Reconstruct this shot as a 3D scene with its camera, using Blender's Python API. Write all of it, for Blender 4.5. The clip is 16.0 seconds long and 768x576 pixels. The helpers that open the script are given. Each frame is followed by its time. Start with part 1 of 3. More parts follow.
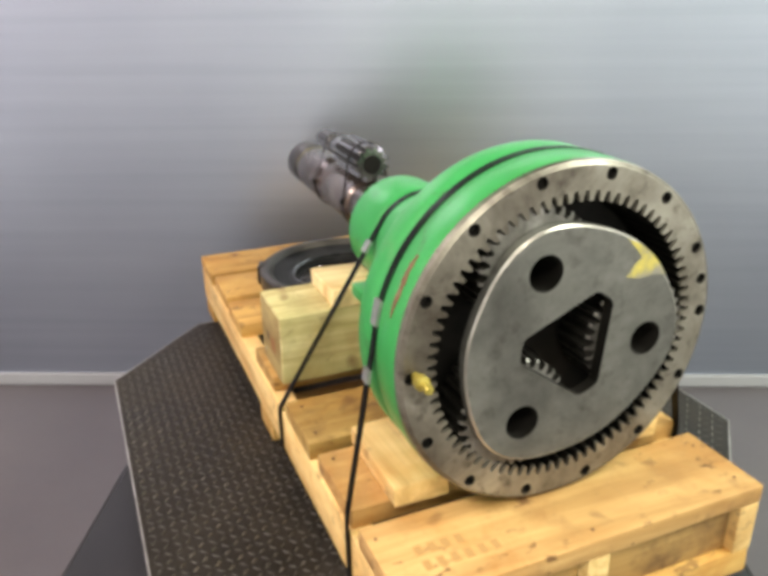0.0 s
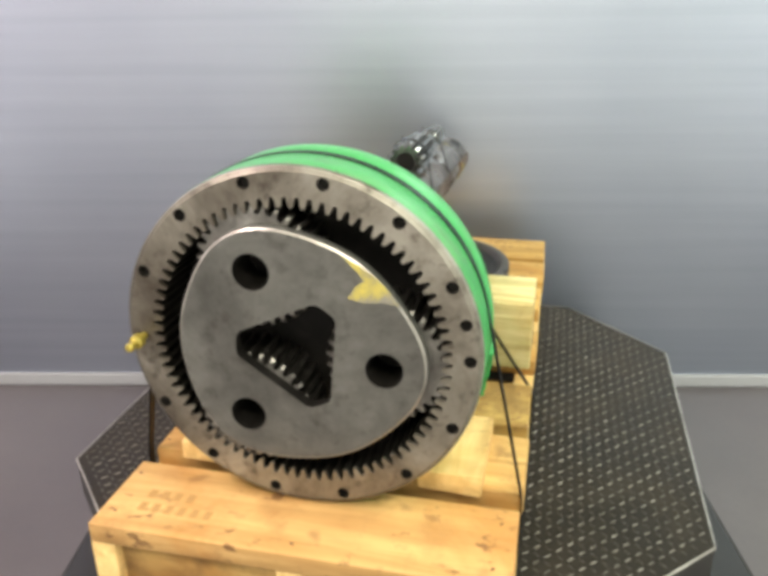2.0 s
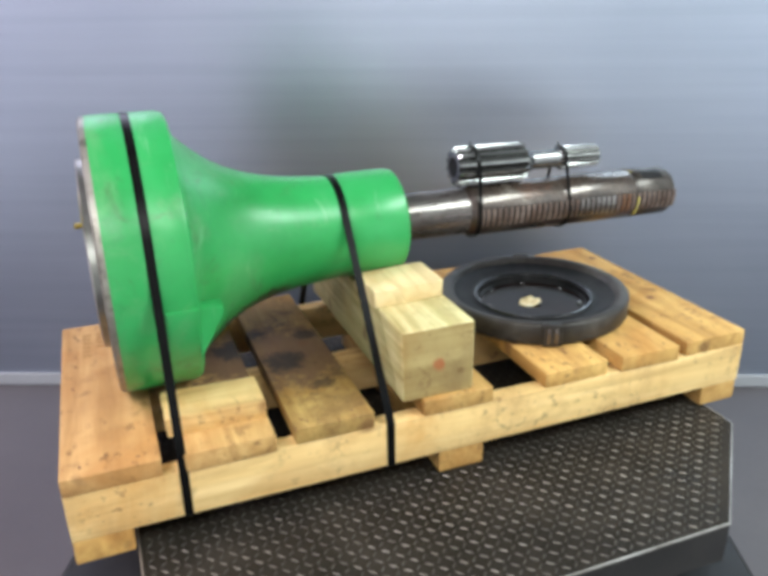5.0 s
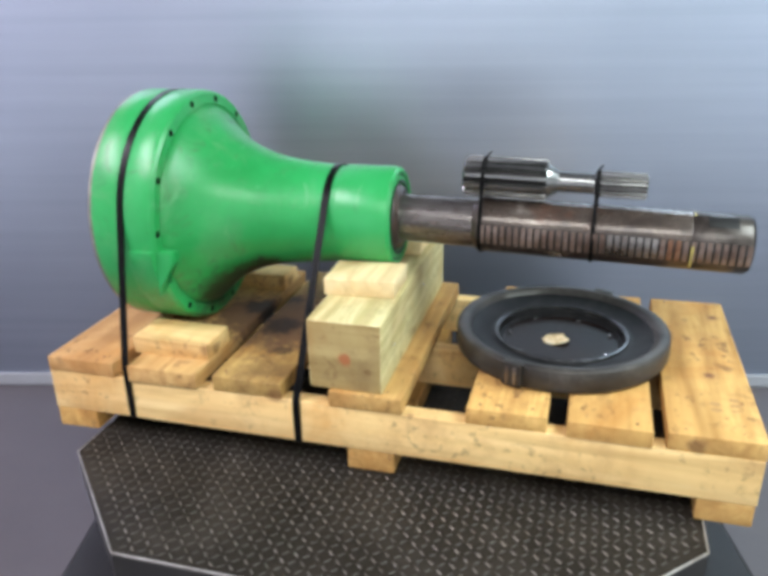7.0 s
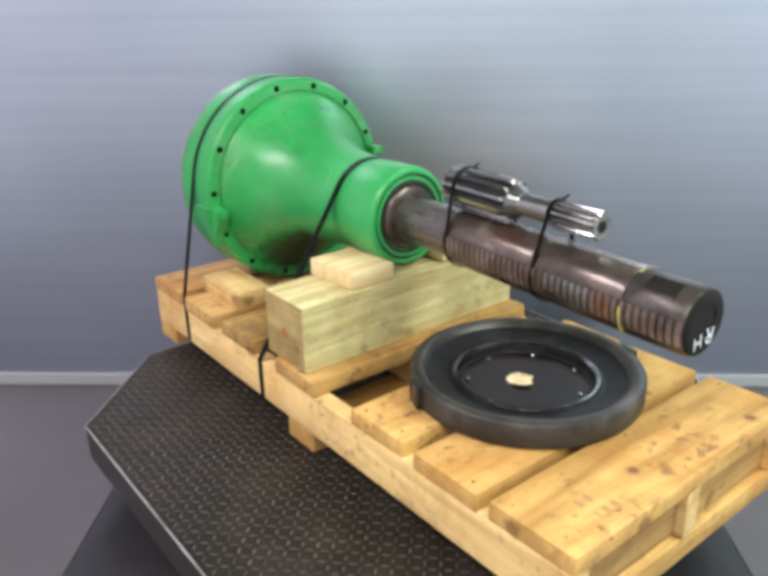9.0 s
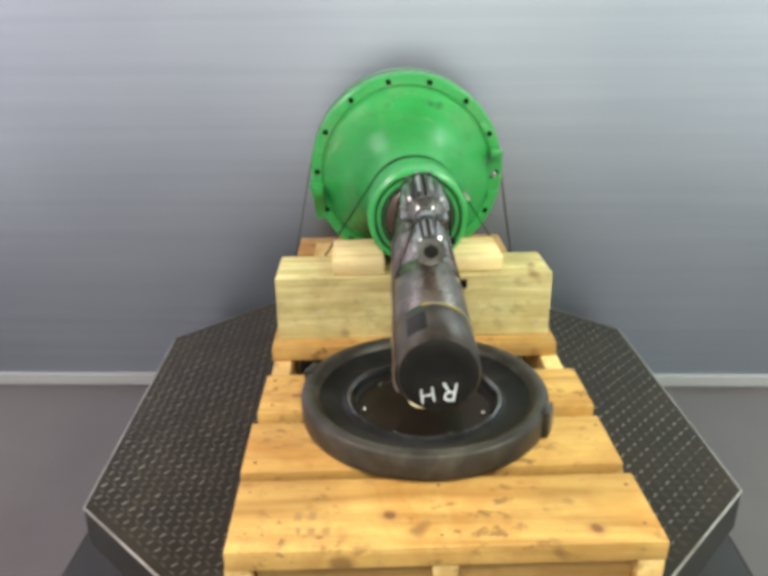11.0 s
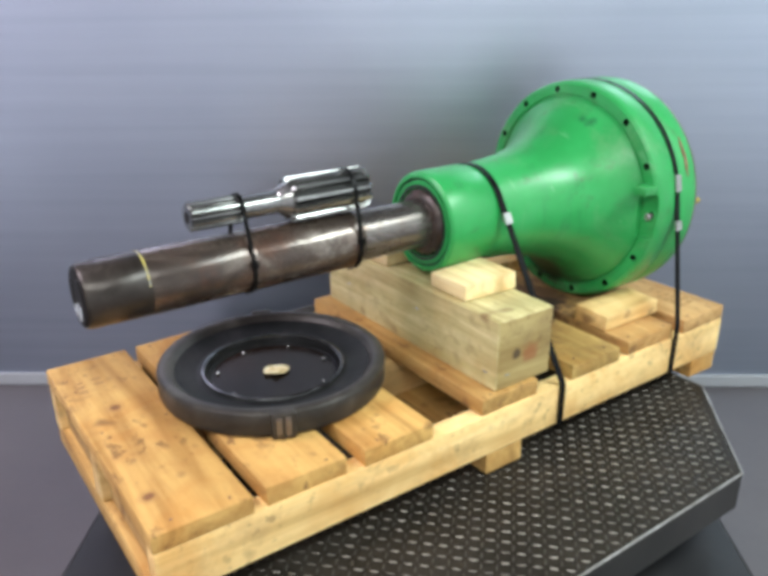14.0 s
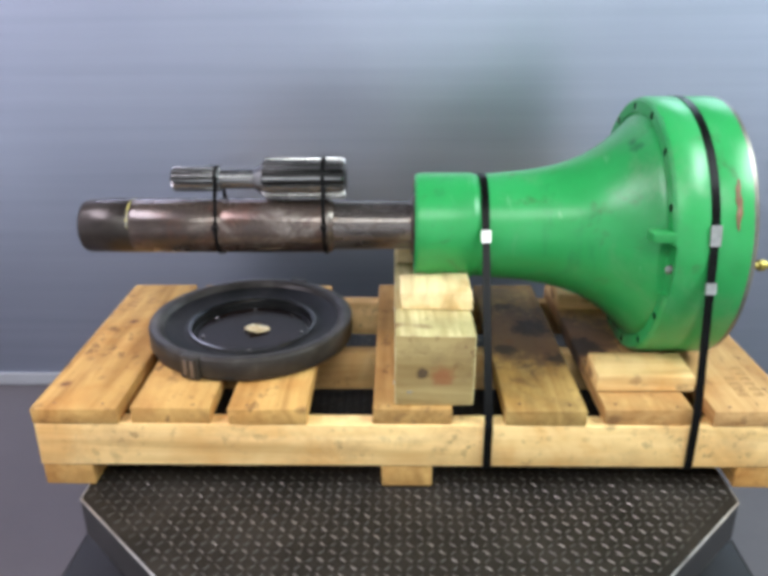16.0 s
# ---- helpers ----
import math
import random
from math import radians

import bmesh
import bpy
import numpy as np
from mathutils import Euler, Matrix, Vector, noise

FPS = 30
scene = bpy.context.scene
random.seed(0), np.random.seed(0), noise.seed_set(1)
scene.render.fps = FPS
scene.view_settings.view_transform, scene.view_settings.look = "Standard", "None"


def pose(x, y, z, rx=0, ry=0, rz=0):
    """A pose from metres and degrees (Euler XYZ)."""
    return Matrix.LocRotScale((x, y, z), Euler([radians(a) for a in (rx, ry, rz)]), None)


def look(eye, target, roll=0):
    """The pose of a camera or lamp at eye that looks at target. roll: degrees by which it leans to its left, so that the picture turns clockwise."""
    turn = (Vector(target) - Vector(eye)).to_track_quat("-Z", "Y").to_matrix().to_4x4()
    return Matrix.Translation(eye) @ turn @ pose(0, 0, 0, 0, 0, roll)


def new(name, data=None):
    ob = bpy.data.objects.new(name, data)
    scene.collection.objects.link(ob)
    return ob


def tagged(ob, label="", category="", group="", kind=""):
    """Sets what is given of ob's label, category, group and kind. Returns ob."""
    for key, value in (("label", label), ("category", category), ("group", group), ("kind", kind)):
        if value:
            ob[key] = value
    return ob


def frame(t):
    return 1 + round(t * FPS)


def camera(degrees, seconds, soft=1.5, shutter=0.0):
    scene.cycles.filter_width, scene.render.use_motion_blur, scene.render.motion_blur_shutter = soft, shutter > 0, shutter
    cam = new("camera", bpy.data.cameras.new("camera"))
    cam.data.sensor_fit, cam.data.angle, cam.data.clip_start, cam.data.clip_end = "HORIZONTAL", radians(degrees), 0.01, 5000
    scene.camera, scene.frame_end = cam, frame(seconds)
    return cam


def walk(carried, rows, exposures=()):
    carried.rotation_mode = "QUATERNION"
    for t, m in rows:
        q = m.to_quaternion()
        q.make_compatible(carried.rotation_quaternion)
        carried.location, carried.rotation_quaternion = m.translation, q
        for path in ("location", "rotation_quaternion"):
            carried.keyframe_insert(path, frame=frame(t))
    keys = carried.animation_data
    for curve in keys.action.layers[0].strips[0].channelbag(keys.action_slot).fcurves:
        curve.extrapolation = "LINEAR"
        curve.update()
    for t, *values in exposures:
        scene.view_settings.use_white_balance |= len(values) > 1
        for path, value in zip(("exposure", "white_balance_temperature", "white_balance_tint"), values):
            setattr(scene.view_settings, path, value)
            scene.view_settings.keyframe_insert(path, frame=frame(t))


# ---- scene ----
cam = camera(54.43, 16.0, soft=4.4)
EYE = pose(0, -1.505, 0.8915) @ pose(0, 0, 0, 0, 0, 1.753) @ pose(0, 0, 0, 90 - 22.014) @ pose(0, 0, 0, 0, 0, -0.679)
walk(cam, [(0.0, EYE), (16.0, EYE)], exposures=[
    (0.0, -0.01, 7900, 9), (0.5, 0.1, 7950, 8), (1.5, 0.17, 8000, 8), (2.0, 0.14, 8000, 8), (2.5, 0.07, 7950, 9), (3.5, -0.07, 7750, 11), (4.5, -0.17, 6750, 11), (7.0, -0.12, 6350, 11), (8.0, -0.11, 6400, 12),
    (11.0, -0.07, 7700, 5), (12.5, -0.12, 7400, 9), (13.5, -0.24, 6750, 11), (14.5, -0.2, 6450, 11), (16.0, -0.24, 6350, 12)])

# the turntable's turn: seconds and degrees
TURN = [(0.0, 0.0), (0.5, -9.0), (1.0, -17.75), (1.5, -26.8), (2.0, -35.9), (2.5, -45.15), (3.0, -54.45), (3.5, -63.85), (4.0, -73.25),
        (4.5, -82.45), (5.0, -91.7), (5.5, -100.85), (6.0, -110.05), (6.5, -119.2), (7.0, -128.35), (7.5, -137.3), (8.0, -146.2),
        (8.5, -155.3), (9.0, -164.4), (9.5, -173.6), (10.0, -182.8), (10.5, -192.05), (11.0, -201.4), (11.5, -210.8), (12.0, -220.2),
        (12.5, -229.55), (13.0, -238.85), (13.5, -248.1), (14.0, -257.35), (14.5, -266.6), (15.0, -275.6), (15.5, -284.6), (16.0, -293.6)]
TILT = pose(0, 0, 0.004, 0, -0.45, 0)
LOAD = pose(-0.016, -0.0185, 0, 0, 0, 114.35) @ TILT
TABLE = pose(0, 0, 0, 0, 0, 114.4) @ TILT
FLOOR, WALL = -0.45, 0.874

# ---------------------------------------------------------------- light
world = bpy.data.worlds.new("world")
scene.world = world
world.use_nodes = True
world.node_tree.nodes["Background"].inputs[0].default_value = (0.6, 0.65, 0.75, 1)
world.node_tree.nodes["Background"].inputs[1].default_value = 0.02


def area_lamp(name, at, target, sx, sy, watts, colour):
    data = bpy.data.lights.new(name, "AREA")
    data.shape, data.size, data.size_y, data.energy, data.color = "RECTANGLE", sx, sy, watts, colour
    ob = new(name, data)
    ob.matrix_world = look(at, target)
    return ob


area_lamp("ceiling_light_left", (-1.8, -0.9, 2.3), (-1.8, -0.899, 0), 0.6, 1.4, 78, (0.95, 0.88, 1.0))
area_lamp("ceiling_light_right", (1.8, -0.9, 2.3), (1.8, -0.899, 0), 0.6, 1.4, 97, (0.84, 0.98, 0.98))
area_lamp("ceiling_light_back", (0.0, -2.3, 2.3), (0, -2.299, 0), 2.0, 0.6, 72, (0.93, 0.97, 0.95))


# ---------------------------------------------------------------- materials
class Mat:
    """A small builder for node materials."""

    def __init__(self, name, rough=0.5, metal=0.0, space="Object"):
        self.m = bpy.data.materials.new(name)
        self.m.use_nodes = True
        self.n, self.l = self.m.node_tree.nodes, self.m.node_tree.links
        self.b = self.n["Principled BSDF"]
        self.b.inputs["Roughness"].default_value = rough
        self.b.inputs["Metallic"].default_value = metal
        self.co = self.n.new("ShaderNodeTexCoord").outputs[space]

    def scaled(self, s):
        node = self.n.new("ShaderNodeMapping")
        node.inputs["Scale"].default_value = s
        self.l.new(self.co, node.inputs["Vector"])
        return node.outputs[0]

    def noise(self, scale, stretch=(1, 1, 1), detail=4, rough=0.6, distort=0.0):
        node = self.n.new("ShaderNodeTexNoise")
        node.inputs["Scale"].default_value, node.inputs["Detail"].default_value = scale, detail
        node.inputs["Roughness"].default_value, node.inputs["Distortion"].default_value = rough, distort
        self.l.new(self.scaled(stretch), node.inputs["Vector"])
        return node.outputs["Fac"]

    def ramp(self, fac, *stops):
        node = self.n.new("ShaderNodeValToRGB")
        el = node.color_ramp.elements
        while len(el) < len(stops):
            el.new(0.5)
        for e, (p, c) in zip(el, stops):
            e.position, e.color = p, (*c, 1) if len(c) == 3 else c
        self.l.new(fac, node.inputs[0])
        return node.outputs[0]

    def mix(self, fac, a, b, kind="MIX"):
        node = self.n.new("ShaderNodeMix")
        node.data_type, node.blend_type = "RGBA", kind
        for sock, v in ((node.inputs["Factor"], fac), (node.inputs["A"], a), (node.inputs["B"], b)):
            if isinstance(v, (int, float)):
                sock.default_value = v
            elif isinstance(v, tuple):
                sock.default_value = (*v, 1)
            else:
                self.l.new(v, sock)
        return node.outputs["Result"]

    def random(self):
        return self.n.new("ShaderNodeObjectInfo").outputs["Random"]

    def island(self):
        return self.n.new("ShaderNodeNewGeometry").outputs["Random Per Island"]

    def spot(self, at, radius, ragged=0.4, scale=25, squash=(1, 1, 1)):
        """One at a place, nothing beyond its radius, with a ragged edge."""
        off = self.n.new("ShaderNodeVectorMath")
        off.operation = "SUBTRACT"
        self.l.new(self.co, off.inputs[0])
        off.inputs[1].default_value = at
        fit = self.n.new("ShaderNodeVectorMath")
        fit.operation = "MULTIPLY"
        self.l.new(off.outputs[0], fit.inputs[0])
        fit.inputs[1].default_value = squash
        away = self.n.new("ShaderNodeVectorMath")
        away.operation = "LENGTH"
        self.l.new(fit.outputs[0], away.inputs[0])
        edge = self.n.new("ShaderNodeMath")
        edge.operation = "MULTIPLY_ADD"
        self.l.new(self.noise(scale, (1, 1, 1), 4, 0.7, 0.5), edge.inputs[0])
        edge.inputs[1].default_value = radius * 2 * ragged
        self.l.new(away.outputs["Value"], edge.inputs[2])
        node = self.n.new("ShaderNodeMapRange")
        node.inputs["From Min"].default_value, node.inputs["From Max"].default_value = radius * (1 + ragged), radius * (0.55 + ragged)
        self.l.new(edge.outputs[0], node.inputs["Value"])
        return node.outputs[0]

    def scale_fac(self, fac, k):
        node = self.n.new("ShaderNodeMath")
        node.operation = "MULTIPLY"
        self.l.new(fac, node.inputs[0])
        node.inputs[1].default_value = k
        return node.outputs[0]

    def colour(self, out):
        if isinstance(out, tuple):
            self.b.inputs["Base Color"].default_value = (*out, 1)
        else:
            self.l.new(out, self.b.inputs["Base Color"])
        return self

    def roughness(self, fac, lo, hi):
        node = self.n.new("ShaderNodeMapRange")
        node.inputs["To Min"].default_value, node.inputs["To Max"].default_value = lo, hi
        self.l.new(fac, node.inputs["Value"])
        self.l.new(node.outputs[0], self.b.inputs["Roughness"])
        return self

    def bump(self, fac, strength, distance=0.002):
        node = self.n.new("ShaderNodeBump")
        node.inputs["Strength"].default_value, node.inputs["Distance"].default_value = strength, distance
        self.l.new(fac, node.inputs["Height"])
        self.l.new(node.outputs[0], self.b.inputs["Normal"])
        return self


def wood(name, axis, light, dark, stain, rough=0.75, knots=True, specks=0.0, soiled=0.75, stains=(), knot_at=()):
    """Sawn timber with its grain along one axis (0, 1 or 2)."""
    m = Mat(name, rough)
    st = [1.0, 1.0, 1.0]
    st[axis] = 0.06
    grain = m.noise(70, tuple(st), 5, 0.65, 0.4)
    broad = m.noise(9, tuple(st), 3, 0.5, 1.2)
    base = m.mix(m.ramp(grain, (0.35, (0, 0, 0)), (0.7, (1, 1, 1))), light, dark)
    base = m.mix(m.ramp(broad, (0.4, (0, 0, 0)), (0.72, (0.9, 0.9, 0.9))), base, dark)
    tint = m.ramp(m.random(), (0.0, (0.86, 0.84, 0.82)), (1.0, (1.1, 1.08, 1.02)))
    base = m.mix(1.0, base, tint, "MULTIPLY")
    bands = m.noise(2.6, tuple(0.35 if v < 1 else 4.0 for v in st), 3, 0.6, 1.5)
    base = m.mix(1.0, base, m.ramp(bands, (0.34, (0.72, 0.66, 0.58)), (0.52, (1.0, 1.0, 1.0)), (0.7, (1.1, 1.12, 1.16))), "MULTIPLY")
    patch = m.noise(4.2, (1, 1, 1), 4, 0.65, 0.9)
    base = m.mix(1.0, base, m.ramp(patch, (0.36, (0.9, 0.76, 0.6)), (0.5, (1.0, 0.97, 0.92)), (0.64, (1.07, 1.08, 1.06))), "MULTIPLY")
    smudge = m.noise(13, (1, 1, 1), 6, 0.75, 0.5)
    base = m.mix(m.ramp(smudge, (0.56, (0, 0, 0)), (0.74, (0.45, 0.45, 0.45))), base, tuple(v * 0.55 for v in dark))
    blot = m.noise(6.5, (1, 1, 1), 5, 0.7)
    base = m.mix(m.ramp(blot, (0.5, (0, 0, 0)), (0.72, (soiled, soiled, soiled))), base, stain)
    if specks:
        speck, patch = m.noise(48, (1, 0.6, 1), 3, 0.6), m.noise(7.0, (1, 1, 1), 2)
        dirt = m.mix(1.0, m.ramp(speck, (0.575, (0, 0, 0)), (0.66, (0.85, 0.85, 0.85))), m.ramp(patch, (0.42, (0, 0, 0)), (0.58, (specks, specks, specks))), "MULTIPLY")
        base = m.mix(dirt, base, (0.14, 0.06, 0.02))
    for at, radius, c, k in stains:
        base = m.mix(m.scale_fac(m.spot(at, radius, 0.9, 38), k), base, c)
    for at in knot_at:
        base = m.mix(m.scale_fac(m.spot(at, 0.021, 0.3, 40), 0.55), base, (0.36, 0.18, 0.055))
        base = m.mix(m.scale_fac(m.spot(at, 0.011, 0.35, 60), 0.85), base, (0.16, 0.06, 0.025))
    if knots:
        kn = m.noise(17, (1, 1, 1), 1, 0.3)
        base = m.mix(m.ramp(kn, (0.69, (0, 0, 0)), (0.79, (0.7, 0.7, 0.7))), base, (0.17, 0.075, 0.025))
    m.colour(base).roughness(grain, rough - 0.12, rough + 0.1).bump(grain, 0.5, 0.0015)
    return m.m


def painted_green():
    m = Mat("green_enamel", 0.34)
    n1, n2 = m.noise(3.5, (1, 1, 1), 4, 0.6), m.noise(26, (1, 1, 1), 6, 0.7)
    c = m.ramp(n1, (0.28, (0.016, 0.25, 0.055)), (0.5, (0.024, 0.33, 0.08)), (0.75, (0.05, 0.40, 0.125)))
    c = m.mix(m.ramp(n2, (0.6, (0, 0, 0)), (0.78, (0.5, 0.5, 0.5))), c, (0.05, 0.16, 0.06))
    dust = m.noise(5.2, (1, 1, 1), 6, 0.72, 0.6)
    c = m.mix(m.ramp(dust, (0.52, (0, 0, 0)), (0.74, (0.42, 0.42, 0.42))), c, (0.24, 0.36, 0.2))
    grime = m.noise(9.5, (1, 1, 1), 7, 0.78, 0.8)
    c = m.mix(m.ramp(grime, (0.58, (0, 0, 0)), (0.7, (0.6, 0.6, 0.6))), c, (0.07, 0.1, 0.04))
    scuff = m.noise(34, (1, 0.22, 0.3), 4, 0.6, 0.7)
    c = m.mix(m.ramp(scuff, (0.64, (0, 0, 0)), (0.72, (0.5, 0.5, 0.5))), c, (0.16, 0.42, 0.2))
    runs = m.noise(14, (1, 1, 0.25), 5, 0.7, 0.4)
    c = m.mix(m.ramp(runs, (0.6, (0, 0, 0)), (0.76, (0.4, 0.4, 0.4))), c, (0.02, 0.13, 0.045))
    chips = m.noise(21, (1, 0.35, 0.35), 3, 0.5)
    c = m.mix(m.ramp(chips, (0.70, (0, 0, 0)), (0.74, (0.8, 0.8, 0.8))), c, (0.14, 0.07, 0.04))
    # the first two spots mix oil with shade painted under the flare
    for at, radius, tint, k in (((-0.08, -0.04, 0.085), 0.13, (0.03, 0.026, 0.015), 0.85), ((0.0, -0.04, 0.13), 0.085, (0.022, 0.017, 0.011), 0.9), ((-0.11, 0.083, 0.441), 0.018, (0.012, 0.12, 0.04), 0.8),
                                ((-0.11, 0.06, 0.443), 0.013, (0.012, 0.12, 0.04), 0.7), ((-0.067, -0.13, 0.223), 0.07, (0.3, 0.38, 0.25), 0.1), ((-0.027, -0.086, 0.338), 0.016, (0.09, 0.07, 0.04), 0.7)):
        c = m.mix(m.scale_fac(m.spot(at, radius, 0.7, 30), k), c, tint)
    m.colour(c).roughness(dust, 0.2, 0.46).bump(n2, 0.22, 0.002)
    return m.m


def metal(name, colours, metal_amount, lo, hi, scale=12, stretch=(1, 1, 1), spots=None, bump=0.15):
    m = Mat(name, 0.4, metal_amount)
    n1, n2 = m.noise(scale, stretch, 6, 0.7, 0.3), m.noise(scale * 7, stretch, 4, 0.6)
    c = m.ramp(n1, *[(p, q) for p, q in zip((0.3, 0.5, 0.72), colours)])
    if spots:
        c = m.mix(m.ramp(n2, (0.55, (0, 0, 0)), (0.75, (0.8, 0.8, 0.8))), c, spots)
    m.colour(c).roughness(n1, lo, hi).bump(n2, bump, 0.001)
    return m.m


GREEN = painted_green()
RINGSTEEL = metal("worn_ring_gear_steel", [(0.08, 0.064, 0.05), (0.228, 0.208, 0.173), (0.43, 0.41, 0.355)], 0.62, 0.26, 0.48, 6, spots=(0.045, 0.032, 0.024))
CARRIER = metal("ground_carrier_steel", [(0.11, 0.11, 0.1), (0.228, 0.231, 0.212), (0.39, 0.395, 0.367)], 0.72, 0.22, 0.4, 4.5, spots=(0.10, 0.092, 0.083), bump=0.08)
# near-black: oily steel, and painted shade inside holes and hollows
OILY_SHADE = metal("dark_oily_gear_steel", [(0.004, 0.004, 0.003), (0.008, 0.007, 0.006), (0.018, 0.016, 0.014)], 0.0, 0.45, 0.65, 25)
GEARSTEEL = metal("oily_planet_gear_steel", [(0.09, 0.086, 0.08), (0.2, 0.194, 0.18), (0.38, 0.37, 0.35)], 0.6, 0.25, 0.45, 25)
# darker copy of the gear steel, shade between teeth put into colour
SHADEFLANK = metal("oil_black_gear_flanks", [(0.012, 0.011, 0.01), (0.03, 0.028, 0.025), (0.09, 0.085, 0.08)], 0.5, 0.2, 0.42, 30)


def shaft_steel():
    m = Mat("rusty_turned_steel", 0.35, 0.45)
    n1, n2 = m.noise(11, (0.6, 1, 1), 6, 0.72, 0.4), m.noise(46, (1, 1, 1), 5, 0.65)
    c = m.ramp(n1, (0.3, (0.024, 0.018, 0.014)), (0.46, (0.062, 0.046, 0.037)), (0.58, (0.115, 0.088, 0.07)), (0.72, (0.36, 0.32, 0.28)))
    rust = m.noise(7, (1, 1, 1), 5, 0.7)
    c = m.mix(m.ramp(rust, (0.54, (0, 0, 0)), (0.72, (0.8, 0.8, 0.8))), c, (0.13, 0.056, 0.033))
    m.b.inputs["Coat Weight"].default_value, m.b.inputs["Coat Roughness"].default_value = 0.3, 0.16
    c = m.mix(m.ramp(n2, (0.6, (0, 0, 0)), (0.75, (0.6, 0.6, 0.6))), c, (0.03, 0.024, 0.02))
    m.colour(c).roughness(n1, 0.38, 0.18).bump(n2, 0.2, 0.001)
    return m.m


SHAFT = shaft_steel()
RACK = metal("rubbed_rack_teeth", [(0.07, 0.047, 0.036), (0.15, 0.105, 0.084), (0.3, 0.235, 0.2)], 0.4, 0.26, 0.45, 14, spots=(0.14, 0.07, 0.045))
BRIGHT = metal("bright_hardened_steel", [(0.105, 0.105, 0.105), (0.29, 0.29, 0.28), (0.54, 0.54, 0.52)], 0.9, 0.14, 0.34, 16, (0.3, 1, 1), spots=(0.1, 0.1, 0.1))
BLACKDISC = metal("black_oily_disc", [(0.007, 0.007, 0.007), (0.013, 0.013, 0.013), (0.03, 0.029, 0.029)], 0.0, 0.22, 0.42, 10, spots=(0.02, 0.018, 0.016), bump=0.1)
DISHOIL = metal("oil_wet_dish", [(0.006, 0.004, 0.0035), (0.011, 0.007, 0.0055), (0.022, 0.013, 0.01)], 0.0, 0.14, 0.34, 6, bump=0.03)
STRAP = metal("black_strap_plastic", [(0.003, 0.003, 0.003), (0.005, 0.005, 0.005), (0.01, 0.01, 0.01)], 0.0, 0.2, 0.42, 18, bump=0.1)
CLIP = metal("zinc_clip", [(0.3, 0.3, 0.29), (0.46, 0.46, 0.44), (0.62, 0.62, 0.6)], 0.7, 0.25, 0.4, 40)
BRASS = metal("yellow_brass", [(0.26, 0.2, 0.035), (0.42, 0.33, 0.07), (0.62, 0.52, 0.15)], 0.5, 0.25, 0.4, 40)
YELLOW = Mat("yellow_paint_mark", 0.5)
YELLOW.colour(YELLOW.ramp(YELLOW.noise(28, (1, 1, 1), 5, 0.7), (0.38, (0.26, 0.25, 0.21)), (0.47, (0.42, 0.36, 0.12)), (0.62, (0.6, 0.5, 0.11))))
YELLOW = YELLOW.m
CHALK = Mat("white_paint_pen", 0.6)
CHALK.colour(CHALK.ramp(CHALK.noise(120), (0.3, (0.5, 0.55, 0.58)), (0.6, (0.82, 0.85, 0.87))))
CHALK = CHALK.m
DARKSTEEL = metal("dark_oily_shaft_end", [(0.018, 0.014, 0.011), (0.045, 0.036, 0.03), (0.11, 0.092, 0.078)], 0.4, 0.22, 0.42, 12, spots=(0.03, 0.022, 0.018))
JOURNAL = metal("bare_ground_journal", [(0.07, 0.058, 0.05), (0.18, 0.16, 0.147), (0.36, 0.34, 0.32)], 0.75, 0.18, 0.38, 12, (0.4, 1, 1), spots=(0.12, 0.08, 0.06))
RIMGREY = metal("scuffed_disc_rim", [(0.022, 0.019, 0.016), (0.045, 0.04, 0.034), (0.1, 0.09, 0.078)], 0.2, 0.26, 0.48, 9, spots=(0.05, 0.045, 0.04))
INK = Mat("brown_stamp_ink", 0.8).colour((0.40, 0.225, 0.08)).m
for dark_mat, amount in ((BLACKDISC, 0.06), (RIMGREY, 0.22), (DISHOIL, 0.12), (OILY_SHADE, 0.25)):
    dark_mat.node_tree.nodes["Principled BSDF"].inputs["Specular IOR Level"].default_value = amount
STRAP.node_tree.nodes["Principled BSDF"].inputs["Specular IOR Level"].default_value = 0.1
RUST = metal("scraped_rusty_iron", [(0.09, 0.04, 0.02), (0.18, 0.085, 0.045), (0.3, 0.18, 0.11)], 0.2, 0.5, 0.7, 40)
LIPGLOSS = metal("glossy_wet_black_lip", [(0.03, 0.03, 0.03), (0.07, 0.07, 0.07), (0.26, 0.26, 0.26)], 0.8, 0.08, 0.24, 30, bump=0.05)
RUBBER = metal("black_seal_rubber", [(0.01, 0.01, 0.01), (0.016, 0.016, 0.016), (0.028, 0.026, 0.024)], 0.0, 0.4, 0.6, 30)
TANPATCH = Mat("tan_paper_tag", 0.8)
TANPATCH.colour(TANPATCH.ramp(TANPATCH.noise(60), (0.32, (0.36, 0.24, 0.1)), (0.5, (0.68, 0.54, 0.3)), (0.68, (0.86, 0.8, 0.62))))
TANPATCH = TANPATCH.m
# oil tones on the stained board, painted shade on the one beside it
OIL_AND_SHADE, SLUDGE_AND_SHADE = (0.12, 0.06, 0.03), (0.022, 0.014, 0.01)
PINE_Y = wood("pine_deck", 1, (0.66, 0.425, 0.15), (0.52, 0.30, 0.09), (0.39, 0.185, 0.05), specks=0.8)
